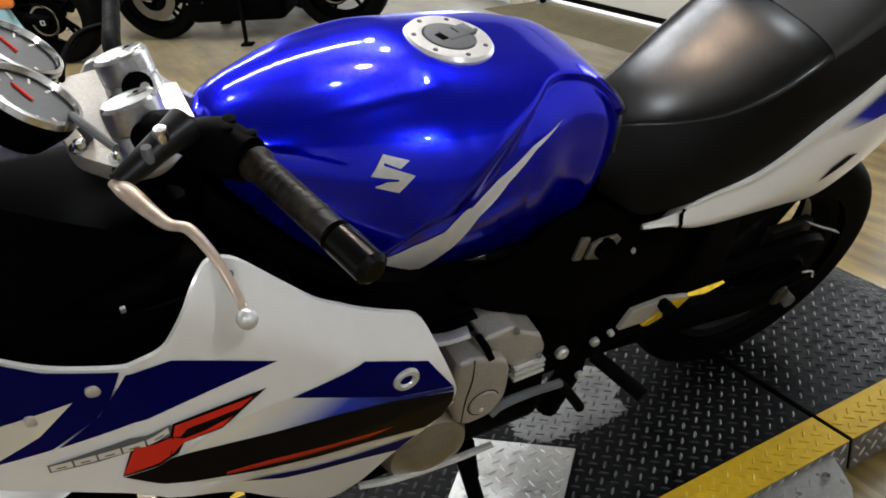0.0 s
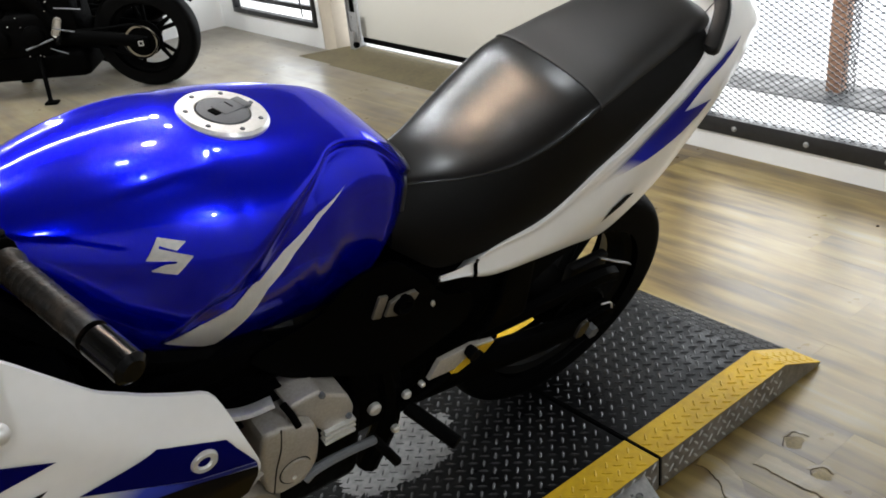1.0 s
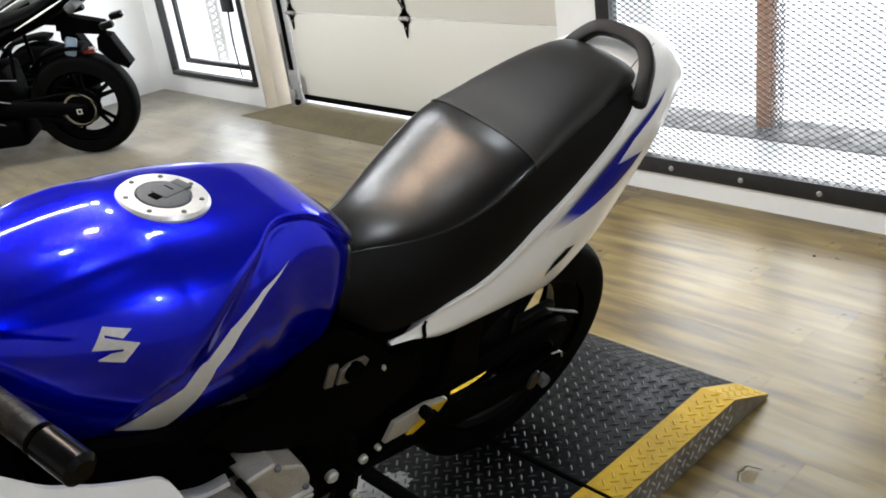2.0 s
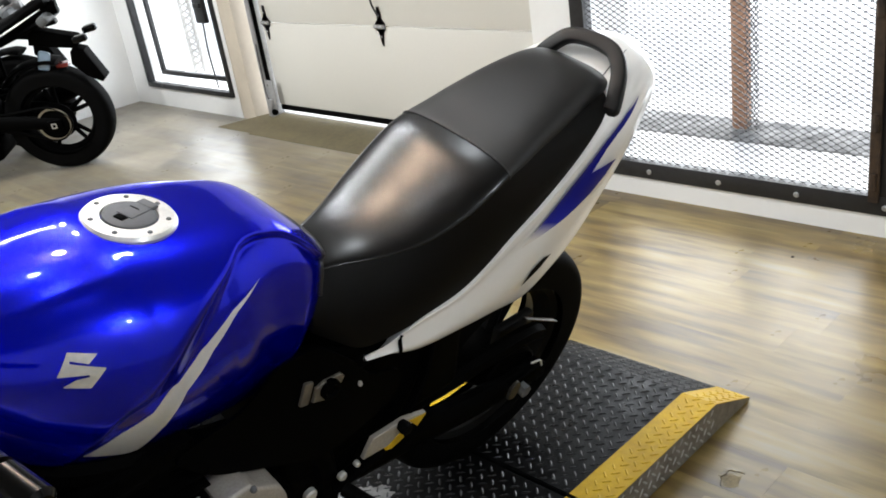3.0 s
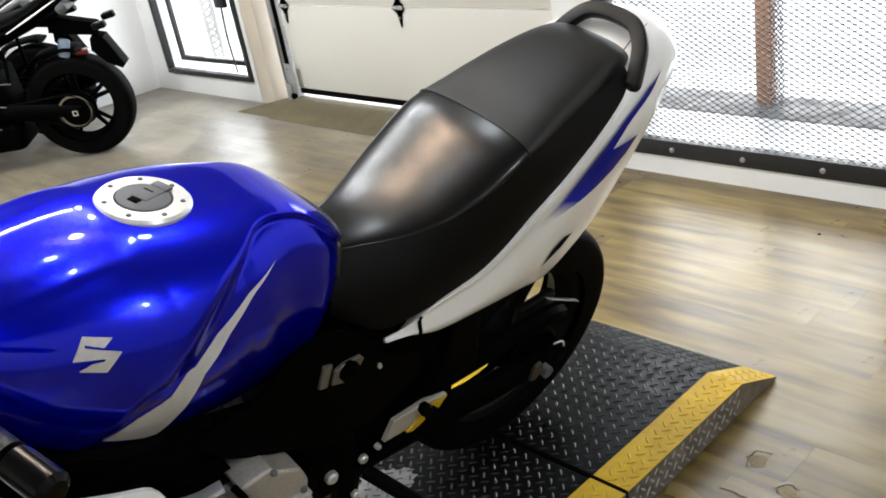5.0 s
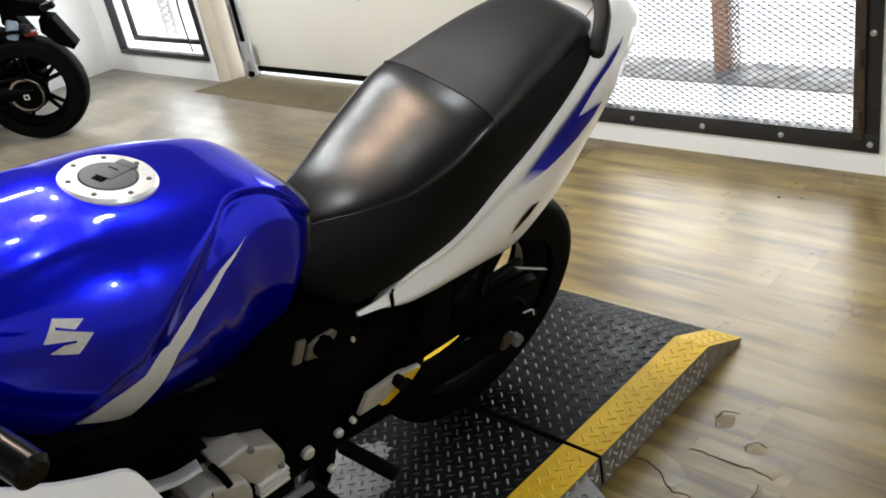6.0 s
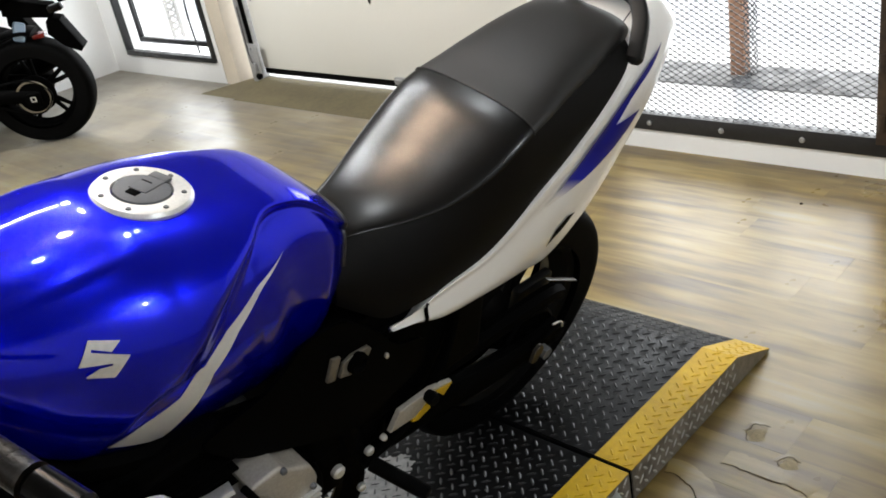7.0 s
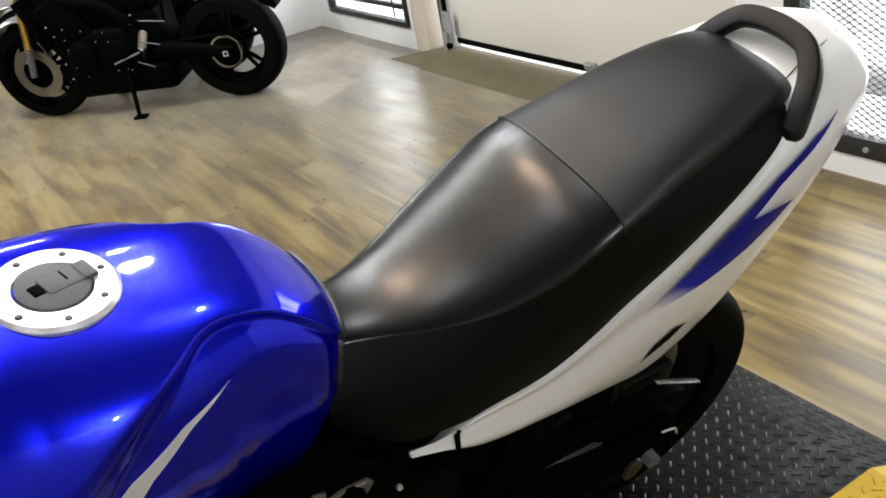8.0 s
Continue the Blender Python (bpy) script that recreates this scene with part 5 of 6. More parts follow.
deco("black_panel", [(-0.538, 0.727), (-0.484, 0.750), (-0.464, 0.748), (-0.363, 0.727), (-0.274, 0.713), (-0.195, 0.696), (-0.107, 0.668), (-0.107, 0.642), (-0.118, 0.602), (-0.142, 0.585), (-0.232, 0.613), (-0.307, 0.631), (-0.37, 0.654), (-0.468, 0.690)], BLACK_FILM, 0.0017, "black panel")
deco("red_streak", [(-0.425, 0.684), (-0.368, 0.674), (-0.308, 0.660), (-0.235, 0.642), (-0.195, 0.634), (-0.234, 0.630), (-0.308, 0.647), (-0.369, 0.664), (-0.427, 0.678)], RED_FADE, 0.0024, "red streak fading into black")
deco("cream_line", [(-0.468, 0.688), (-0.37, 0.652), (-0.307, 0.629), (-0.232, 0.611), (-0.142, 0.583), (-0.157, 0.574), (-0.239, 0.594), (-0.315, 0.616), (-0.378, 0.641)], CREAM_FILM, 0.0022, "cream line")
deco("navy_line", [(-0.41, 0.648), (-0.323, 0.606), (-0.256, 0.586), (-0.186, 0.574), (-0.154, 0.570), (-0.181, 0.540), (-0.237, 0.561), (-0.306, 0.583), (-0.355, 0.604)], NAVY, 0.0017)
deco("black_backing", [(-0.472, 0.811), (-0.361, 0.816), (-0.414, 0.776), (-0.420, 0.772), (-0.465, 0.771), (-0.474, 0.755), (-0.484, 0.752), (-0.509, 0.741), (-0.539, 0.729), (-0.519, 0.788), (-0.478, 0.791)], BLACK_FILM, 0.0021, "black outline of the red mark")
deco("red_block", [(-0.470, 0.8075), (-0.443, 0.808), (-0.378, 0.810), (-0.394, 0.798), (-0.425, 0.796), (-0.457, 0.795), (-0.468, 0.785), (-0.475, 0.789)], RED_FILM, 0.0030, "red arm of the mark")
deco("red_block", [(-0.475, 0.788), (-0.464, 0.779), (-0.441, 0.780), (-0.405, 0.788), (-0.420, 0.776), (-0.448, 0.774), (-0.466, 0.772), (-0.482, 0.758)], RED_FILM, 0.0030, "red arm of the mark")
deco("red_block", [(-0.517, 0.786), (-0.477, 0.789), (-0.476, 0.780), (-0.484, 0.757), (-0.510, 0.746), (-0.537, 0.733)], RED_FILM, 0.0030, "red foot of the mark")
deco("mark_frame", [(-0.612, 0.742), (-0.612, 0.7565), (-0.564, 0.781), (-0.519, 0.803), (-0.474, 0.811), (-0.474, 0.794), (-0.520, 0.779), (-0.558, 0.762)], CAP_GREY, 0.0018)
for k in range(5):
    u0, w0 = -0.6095 + k * 0.0268, 0.7455 + k * 0.0106
    deco("mark_bar", [(u0, w0), (u0, w0 + 0.0105), (u0 + 0.0245, w0 + 0.0205), (u0 + 0.0245, w0 + 0.0095)], CREAM_FILM, 0.0026)
    deco("mark_slot", [(u0 + 0.007, w0 + 0.0062), (u0 + 0.007, w0 + 0.0085), (u0 + 0.018, w0 + 0.0125), (u0 + 0.018, w0 + 0.0102)], CAP_GREY, 0.0034)
for u, w in ((-0.538, 0.890), (-0.607, 0.842)):
    place = fair_tree.ray_cast(Vector((u, -0.6, w)), Vector((0, 1, 0)))[0]
    part("fairing_screw", bolt_head(place + Vector((0, -0.002, 0)), 0.009, 0.003), ALLOY, fair)
place = fair_tree.ray_cast(Vector((-0.180, -0.6, 0.732)), Vector((0, 1, 0)))[0]
part("fairing_bolt", lathe([(0, 0.002), (0.008, 0.002), (0.011, -0.004), (0.017, -0.004), (0.019, 0.0), (0.019, 0.004)], 24, "y", place + Vector((0, -0.002, 0))), ALLOY, fair, "recessed alloy fairing bolt")
part("lower_lip", tube([(-0.125, fairing_y(-0.12, 0.59) + 0.01, 0.588), (-0.19, fairing_y(-0.19, 0.522) + 0.012, 0.517), (-0.234, fairing_y(-0.232, 0.468) + 0.012, 0.466), (-0.28, fairing_y(-0.28, 0.445) + 0.012, 0.445)], 0.007, sides=8), WHITE_PAINT, fair)
scoop = part("scoop", tube([(-0.20, -0.20, 0.535), (-0.13, -0.19, 0.53), (-0.06, -0.18, 0.535)], [0.022, 0.02, 0.008], sides=10, flat=0.5), CAST, bike, "grey lower air guide")

# windscreen and the dark inner panels
bm = bmesh.new()
grid = []
for a in np.linspace(-1, 1, 25):
    y = 0.19 * math.sin(a * 1.25) / math.sin(1.25)
    line = []
    for k in range(8):
        q = k / 7
        back = 0.26 * (1 - math.cos(a * 1.25)) / (1 - math.cos(1.25))
        line.append((-0.90 + back + 0.22 * q + 0.02 * q * q, y * (1 - 0.12 * q), 0.93 + 0.15 * q * (1 - 0.62 * abs(a) ** 2)))
    grid.append(line)
screen = skin(grid)
bmesh.ops.solidify(screen, geom=screen.faces[:], thickness=0.004)
part("windscreen", screen, SMOKE, bike, "dark smoked windscreen")
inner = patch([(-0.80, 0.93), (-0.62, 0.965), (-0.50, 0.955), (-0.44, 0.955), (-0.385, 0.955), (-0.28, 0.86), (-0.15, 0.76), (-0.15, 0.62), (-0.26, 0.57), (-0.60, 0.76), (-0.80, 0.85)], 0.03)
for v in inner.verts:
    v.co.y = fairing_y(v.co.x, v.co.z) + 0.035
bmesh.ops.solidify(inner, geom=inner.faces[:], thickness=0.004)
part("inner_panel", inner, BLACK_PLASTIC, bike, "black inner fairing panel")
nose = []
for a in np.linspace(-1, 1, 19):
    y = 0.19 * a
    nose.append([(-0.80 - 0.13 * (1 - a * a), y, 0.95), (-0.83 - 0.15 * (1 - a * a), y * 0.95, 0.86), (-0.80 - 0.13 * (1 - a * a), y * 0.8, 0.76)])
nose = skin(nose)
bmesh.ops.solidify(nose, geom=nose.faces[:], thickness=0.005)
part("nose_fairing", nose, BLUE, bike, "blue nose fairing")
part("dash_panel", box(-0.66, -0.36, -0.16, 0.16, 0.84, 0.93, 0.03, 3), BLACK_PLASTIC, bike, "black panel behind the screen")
part("steering_head", tube([(-0.36, 0, 0.84), (-0.41, 0, 1.06)], 0.035, sides=16, smooth=False), BLACK_METAL, bike)

# ---- handlebars and instruments ----
YOKE = rounded([(-0.36, 0.055), (-0.40, 0.095), (-0.445, 0.092), (-0.486, 0.045), (-0.492, -0.02), (-0.475, -0.11), (-0.42, -0.115), (-0.36, -0.05)], 3, 0.3)
clamp = part("top_clamp", moved(prism(YOKE, -0.012, 0.012, 0.005), Matrix.Translation((0, 0, 1.033)) @ Matrix.Rotation(radians(90), 4, "X")), CAST, bike, "silver top fork clamp")
for at in ((-0.476, -0.036, 1.047), (-0.441, -0.071, 1.047)):
    part("clamp_bolt", lathe([(0, 0.007), (0.006, 0.006), (0.0075, 0.0), (0.012, -0.001), (0.012, -0.004)], 18, "z", at), CHROME, clamp, "bright clamp bolt")
part("clamp_plate", moved(box(-0.02, 0.050, -0.045, 0.035, -0.004, 0.004, 0.003), Matrix.Translation((-0.398, 0, 1.055)) @ Matrix.Rotation(radians(4), 4, "Y")), ALLOY, clamp)
for top in ((-0.418, -0.060, 1.108), (-0.403, 0.060, 1.093)):
    m = Matrix.Translation(top) @ Matrix.Rotation(radians(-19), 4, "X") @ Matrix.Rotation(radians(-10), 4, "Y")
    riser = part("bar_riser", moved(lathe([(0, -0.002), (0.026, -0.002), (0.029, 0.0), (0.032, -0.004), (0.0325, -0.03), (0.031, -0.032), (0.0325, -0.034), (0.034, -0.06), (0.034, -0.075), (0.0, -0.075)], 32, "z"), m), RISER_METAL, bike, "silver handlebar riser")
    part("riser_hole", moved(lathe([(0, -0.004), (0.016, -0.004), (0.018, 0.002), (0, 0.002)], 20, "x"), m @ Matrix.Rotation(radians(-88), 4, "Z") @ Matrix.Translation((0.033, 0, -0.036))), BLACK_PLASTIC, riser, "dark clamp recess")
    part("riser_bolt", moved(lathe([(0, 0.010), (0.006, 0.010), (0.007, -0.012), (0, -0.012)], 14, "x"), m @ Matrix.Rotation(radians(-80), 4, "Z") @ Matrix.Translation((0.036, 0, -0.037))), CHROME, riser)
    part("top_screw", moved(lathe([(0, 0.0015), (0.003, 0.001), (0.0035, 0.0)], 10, "z", (0.012, 0.012, 0)), m), BLACK_PLASTIC, riser)
for s in (-1, 1):
    part("fork_cap", lathe([(0, 0.01), (0.012, 0.01), (0.014, 0.004), (0.015, -0.02)], 20, "z", (-0.44, s * 0.088, 1.034)), BLACK_METAL, bike, "dark fork cap")
BAR_L = [(-0.405, -0.085, 1.082), (-0.395, -0.12, 1.098), (-0.372, -0.17, 1.115), (-0.334, -0.238, 1.121), (-0.296, -0.395, 1.121)]
part("handlebar", tube(BAR_L, 0.0115, 40, 12), BLACK_METAL, bike, "black handlebar")
BAR_R = [(-0.405, 0.07, 1.07), (-0.402, 0.12, 1.072), (-0.388, 0.2, 1.057), (-0.37, 0.30, 1.04), (-0.345, 0.42, 1.015)]
part("handlebar", tube(BAR_R, 0.0115, 40, 12), BLACK_METAL, bike, "black handlebar")
for ends, s in ((((-0.334, -0.236, 1.121), (-0.303, -0.364, 1.121)), -1), (((-0.37, 0.30, 1.04), (-0.347, 0.41, 1.017)), 1)):
    a, b = Vector(ends[0]), Vector(ends[1])
    d = b - a
    grip = part("grip", tube([a, a + d * 0.05, a + d * 0.1, b - d * 0.04, b], [0.0180, 0.0185, 0.0155, 0.0155, 0.0165], sides=18, smooth=False), GRIP, bike, "worn black rubber grip")
    for k in range(9):
        c = a + d * (0.16 + 0.08 * k)
        part("grip_ring", tube([c, c + d * 0.03], 0.0158, sides=16, smooth=False), GRIP, grip)
    part("bar_end", tube([b, b + d * 0.05, b + d * 0.40, b + d * 0.44], [0.011, 0.0165, 0.0168, 0.011], sides=18, smooth=False), GLOSS_BLACK, grip, "glossy black bar end weight")
sw = part("switch_housing", tube([(-0.372, -0.172, 1.118), (-0.358, -0.198, 1.122), (-0.338, -0.232, 1.122)], [0.022, 0.029, 0.024], sides=14), BLACK_PLASTIC, bike, "black switch housing")
part("bar_clamp", tube([(-0.402, -0.092, 1.086), (-0.394, -0.122, 1.102), (-0.378, -0.160, 1.114)], [0.017, 0.021, 0.020], sides=12), BLACK_PLASTIC, bike, "black cable block on the handlebar")
for at, r in (((-0.344, -0.196, 1.140), 0.007), ((-0.350, -0.212, 1.142), 0.005), ((-0.330, -0.218, 1.134), 0.006)):
    part("switch", lathe([(0, 0.012), (r, 0.01), (r, -0.01)], 12, "z", at), BLACK_PLASTIC, sw)
part("clutch_perch", tube([(-0.385, -0.188, 1.147), (-0.41, -0.203, 1.145), (-0.435, -0.217, 1.139), (-0.460, -0.229, 1.133)], [0.020, 0.015, 0.013, 0.010], 24, sides=18), PERCH, bike, "black clutch perch")
part("perch_screw", lathe([(0, 0.006), (0.006, 0.005), (0.008, -0.004), (0.006, -0.012)], 14, "z", (-0.411, -0.210, 1.162)), CHROME, bike)
part("perch_screw", lathe([(0, 0.005), (0.005, 0.004), (0.006, -0.012)], 14, "z", (-0.428, -0.222, 1.155)), CAP_GREY, bike)
part("clutch_cable", tube([(-0.45, -0.18, 1.135), (-0.47, -0.12, 1.13), (-0.475, -0.06, 1.10), (-0.46, -0.02, 1.03), (-0.44, 0.0, 0.95)], 0.0045, 40, 8), CAP_GREY, bike, "grey clutch cable")
part("throttle_cable", tube([(-0.39, 0.2, 1.055), (-0.44, 0.17, 1.06), (-0.47, 0.10, 1.04), (-0.45, 0.03, 0.97)], 0.0045, 40, 8), BLACK_PLASTIC, bike)
LEVER = [(-0.463, -0.226, 1.132), (-0.455, -0.250, 1.136), (-0.442, -0.280, 1.131), (-0.432, -0.298, 1.128), (-0.418, -0.314, 1.130), (-0.406, -0.345, 1.118), (-0.399, -0.375, 1.100), (-0.398, -0.392, 1.092)]
lev = part("clutch_lever", tube(LEVER, [0.006, 0.0095, 0.0078, 0.0062, 0.0058, 0.005, 0.0045, 0.0045], 60, 12, flat=0.7), LEVER_METAL, bike, "worn bare alloy clutch lever")
part("lever_ball", lathe([(0.0095 * math.sin(a), -0.0095 * math.cos(a)) for a in np.linspace(0, math.pi, 13)], 24, "y", (-0.398, -0.397, 1.089)), ALLOY, lev)
for s, c in ((-1, (-0.512, -0.060, 1.130)), (1, (-0.512, 0.062, 1.118))):
    m = Matrix.Translation(c) @ Matrix.Rotation(radians(38), 4, "Y")
    pod = part("gauge", moved(lathe([(0.0, -0.045), (0.035, -0.04), (0.05, -0.01), (0.0525, 0.006), (0.045, 0.006)], 40, "z"), m), BLACK_PLASTIC, bike, "round gauge with a chrome rim")
    part("rim", moved(lathe([(0.046, 0.005), (0.048, 0.012), (0.0525, 0.011), (0.0535, 0.004), (0.046, 0.003)], 48, "z"), m), CHROME, pod)
    part("face", moved(lathe([(0, 0.003), (0.047, 0.0035), (0.047, 0.0)], 40, "z"), m), DIAL, pod, "pale gauge face")
    part("needle", moved(box(-0.0014, 0.0014, -0.004, 0.024, 0.004, 0.006), m @ pose(0, 0, 0, 0, 0, 40)), RED_FILM, pod, "red needle")
    for k in range(9):
        a = radians(-40 + 32 * k)
        part("mark", moved(box(-0.0012, 0.0012, 0.032, 0.043, 0.0036, 0.0046), m @ pose(0, 0, 0, 0, 0, math.degrees(a))), CREAM_FILM, pod)
part("front_mudguard", moved(tube([(-0.78, 0, 0.44), (-0.70, 0, 0.55), (-0.565, 0, 0.595), (-0.43, 0, 0.55), (-0.36, 0, 0.47)], 0.07, sides=12, flat=0.22), STEER), WHITE_PAINT, bike, "white front mudguard")

part("screen_bolt", lathe([(0, -0.008), (0.007, -0.006), (0.0085, 0.0), (0.0085, 0.006)], 18, "y", (-0.475, -0.212, 0.921)), ALLOY, bike, "pale round screen bolt")
part("loom_clip", box(-0.489, -0.483, -0.204, -0.198, 0.945, 0.951, 0.001), ALLOY, bike)

place = fair_tree.ray_cast(Vector((-0.376, -0.6, 0.976)), Vector((0, 1, 0)))[0]
part("edge_screw", lathe([(0.003, -0.002), (0.0055, -0.002), (0.0065, 0.002)], 16, "y", place), CAP_GREY, fair, "small screw near the peak")
# bright piece added on the cover for a pale spot deeper in
part("bare_tab", prism([(0.278, 0.681), (0.283, 0.678), (0.285, 0.670), (0.280, 0.667), (0.276, 0.673)], -0.139, -0.134, 0.0008), ALLOY, bike, "small bright piece added on the side cover")

# ---- black motorcycles parked across the room ----


def frame_mark():
    bm = box(0.69, 0.72, -0.162, -0.158, 0.30, 0.305)
    box(0.69, 0.72, -0.162, -0.158, 0.325, 0.33, bm=bm), box(0.69, 0.695, -0.162, -0.158, 0.305, 0.325, bm=bm), box(0.715, 0.72, -0.162, -0.158, 0.305, 0.325, bm=bm)
    return bm


def dark_bike(m, label, accent, seat_mat):
    b = thing("parked_motorcycle", label, "motorcycle", m, group="parked motorcycles")
    wheel(Matrix.Translation((0.70, 0, 0.315)), 0.315, 0.155, 0.215, (RUBBER, BLACK_METAL, BLACK_METAL), spokes=5, disc=0.11, name="rear_wheel", parent=b)
    wheel(Matrix.Translation((-0.61, 0, 0.30)), 0.30, 0.12, 0.215, (RUBBER, BLACK_METAL, BRONZE), spokes=5, disc=0.155, name="front_wheel", parent=b)
    for s in (-1, 1):
        part("fork_leg", tube([(-0.61, s * 0.1, 0.30), (-0.57, s * 0.1, 0.46), (-0.56, s * 0.1, 0.48)], [0.02, 0.02, 0.023], sides=12, smooth=False), CAP_GREY, b, "fork lower leg")
        part("fork_tube", tube([(-0.57, s * 0.1, 0.46), (-0.46, s * 0.1, 0.95)], 0.021, sides=12, smooth=False), GOLD, b, "gold fork tube")
        part("swing_arm", tube([(0.20, s * 0.11, 0.38), (0.45, s * 0.12, 0.36), (0.74, s * 0.12, 0.31)], [0.04, 0.035, 0.028], sides=10, flat=1.3), BLACK_METAL, b)
        part("frame_beam", tube([(-0.44, s * 0.07, 0.86), (-0.2, s * 0.15, 0.76), (0.08, s * 0.15, 0.66), (0.22, s * 0.12, 0.42)], 0.035, sides=10, flat=1.2), BLACK_METAL, b)
        part("tail_rail", tube([(0.1, s * 0.09, 0.68), (0.5, s * 0.09, 0.80), (0.82, s * 0.05, 0.90)], 0.018, sides=8), BLACK_METAL, b)
        part("foot_peg", tube([(0.22, s * 0.14, 0.40), (0.25, s * 0.25, 0.39)], 0.014, sides=10, smooth=False), RUBBER, b)
        part("heel_plate", moved(box(-0.022, 0.022, s * 0.165 - 0.004, s * 0.165 + 0.004, -0.06, 0.06, 0.015), pose(0.23, 0, 0.46, 0, 25, 0)), CAST, b, "bare heel plate")
        part("passenger_hanger", tube([(0.42, s * 0.12, 0.74), (0.40, s * 0.15, 0.56)], 0.012, sides=8, smooth=False), BLACK_METAL, b)
        part("indicator", moved(box(-0.04, 0.045, s * 0.10 - 0.028, s * 0.10 + 0.028, -0.02, 0.02, 0.014), pose(1.0, 0, 0.782, 0, -8, 0)), GLOSS_BLACK, b, "smoked indicator")
        part("front_indicator", box(-0.60, -0.565, s * 0.15 - 0.03, s * 0.15 + 0.03, 0.84, 0.88, 0.012), AMBER, b, "amber indicator")
    part("sprocket", lathe([(0.03, -0.128), (0.098, -0.126), (0.1, -0.12), (0.03, -0.118), (0.03, -0.128)], 44, "y", (0.70, 0, 0.315)), BLACK_METAL, b, "dull steel sprocket")
    part("axle_block", box(0.665, 0.745, -0.158, -0.140, 0.285, 0.345, 0.006), BLACK_METAL, b, "black axle block")
    part("axle_mark", frame_mark(), ALLOY, b, "bright axle adjuster edge")
    part("sprocket_ring", lathe([(0.088, -0.131), (0.1, -0.131), (0.1, -0.128), (0.088, -0.128), (0.088, -0.131)], 44, "y", (0.70, 0, 0.315)), BRONZE, b, "worn steel sprocket teeth ring")
    part("chain", tube([(0.18, -0.12, 0.42), (0.45, -0.122, 0.415), (0.70, -0.124, 0.415), (0.80, -0.124, 0.315), (0.70, -0.124, 0.217), (0.45, -0.122, 0.30), (0.18, -0.12, 0.36), (0.13, -0.12, 0.39), (0.18, -0.12, 0.42)], 0.009, 60, 6), BLACK_METAL, b, "dark drive chain")
    part("hugger", tube([(0.46, 0, 0.56), (0.56, 0, 0.64), (0.72, 0, 0.665), (0.80, 0, 0.65)], 0.085, sides=10, flat=0.2), BLACK_PLASTIC, b)
    part("engine", box(-0.30, 0.18, -0.17, 0.17, 0.28, 0.56, 0.05, 3), BLACK_METAL, b, "black engine block")
    part("cylinder_bank", moved(box(-0.13, 0.13, -0.17, 0.17, -0.15, 0.15, 0.03, 3), pose(-0.24, 0, 0.62, 0, -25, 0)), BLACK_METAL, b)
    part("engine_cover", lathe([(0, -0.04), (0.06, -0.036), (0.085, -0.02), (0.09, 0.01)], 32, "y", (-0.16, -0.18, 0.42)), BLACK_METAL, b)
    part("engine_cover", lathe([(0, -0.03), (0.04, -0.03), (0.065, -0.016), (0.068, 0.01)], 32, "y", (0.08, -0.175, 0.42)), BLACK_METAL, b)
    part("belly_pan", box(-0.34, 0.34, -0.15, 0.15, 0.13, 0.31, 0.05, 3), BLACK_PLASTIC, b, "black belly pan")
    part("heel_guard", box(0.12, 0.34, -0.13, 0.13, 0.36, 0.62, 0.03), BLACK_METAL, b, "black plate behind the engine")
    part("frame_filler", box(-0.42, 0.2, -0.13, 0.13, 0.55, 0.82, 0.05), BLACK_PLASTIC, b, "black airbox and hoses")
    spots = random.Random(11)
    for k in range(26):
        part("bolt", bolt_head((spots.uniform(-0.36, 0.22), -0.176, spots.uniform(0.26, 0.62)), spots.uniform(0.002, 0.005), 0.004), CAST, b)
    for k in range(3):
        part("link_rod", tube([(0.16 + 0.05 * k, -0.18, 0.34 + 0.12 * k), (0.26 + 0.08 * k, -0.185, 0.30 + 0.13 * k)], 0.004, sides=8, smooth=False), CAP_GREY, b)
    part("radiator", moved(box(-0.02, 0.02, -0.17, 0.17, -0.16, 0.16, 0.006), pose(-0.44, 0, 0.62, 0, -18, 0)), BLACK_METAL, b)
    part("header_pipe", tube([(-0.36, 0.08, 0.55), (-0.42, 0.06, 0.36), (-0.3, 0.05, 0.23), (0.1, 0.08, 0.22), (0.3, 0.15, 0.27)], 0.03, sides=12), CAST, b)
    part("muffler", tube([(0.3, 0.17, 0.28), (0.5, 0.2, 0.34), (0.78, 0.22, 0.42)], [0.05, 0.065, 0.055], sides=16), BLACK_METAL, b)
    rows = []
    for u in np.linspace(-0.48, 0.12, 26):
        k = (u + 0.48) / 0.6
        hw, zt, zb = 0.05 + 0.13 * math.sin(math.pi * min(k * 0.9 + 0.12, 1)) ** 0.7, 0.94 + 0.10 * math.sin(math.pi * (k * 0.75 + 0.2)), 0.80 - 0.05 * k
        rows.append([(u, hw * math.cos(a) * (1 if math.sin(a) > 0 else 0.9), (zt - zb) / 2 * math.sin(a) + (zt + zb) / 2) for a in np.linspace(0, 2 * math.pi, 28, endpoint=False)])
    part("fuel_tank", skin(rows, True), accent, b, "dark fuel tank")
    rows = []
    for u in np.linspace(0.08, 0.86, 26):
        k = (u - 0.08) / 0.78
        hw = 0.07 + 0.09 * math.sin(math.pi * min(k + 0.12, 1)) ** 0.8
        zt = 0.845 + 0.03 * math.cos(k * 5.5) + 0.18 * k
        rows.append([(u, hw * math.cos(a), 0.04 * math.sin(a) * (1 if math.sin(a) > 0 else 1.2) + zt - 0.04) for a in np.linspace(0, 2 * math.pi, 22, endpoint=False)])
    part("seat", skin(rows, True), seat_mat, b, "dark vinyl seat")
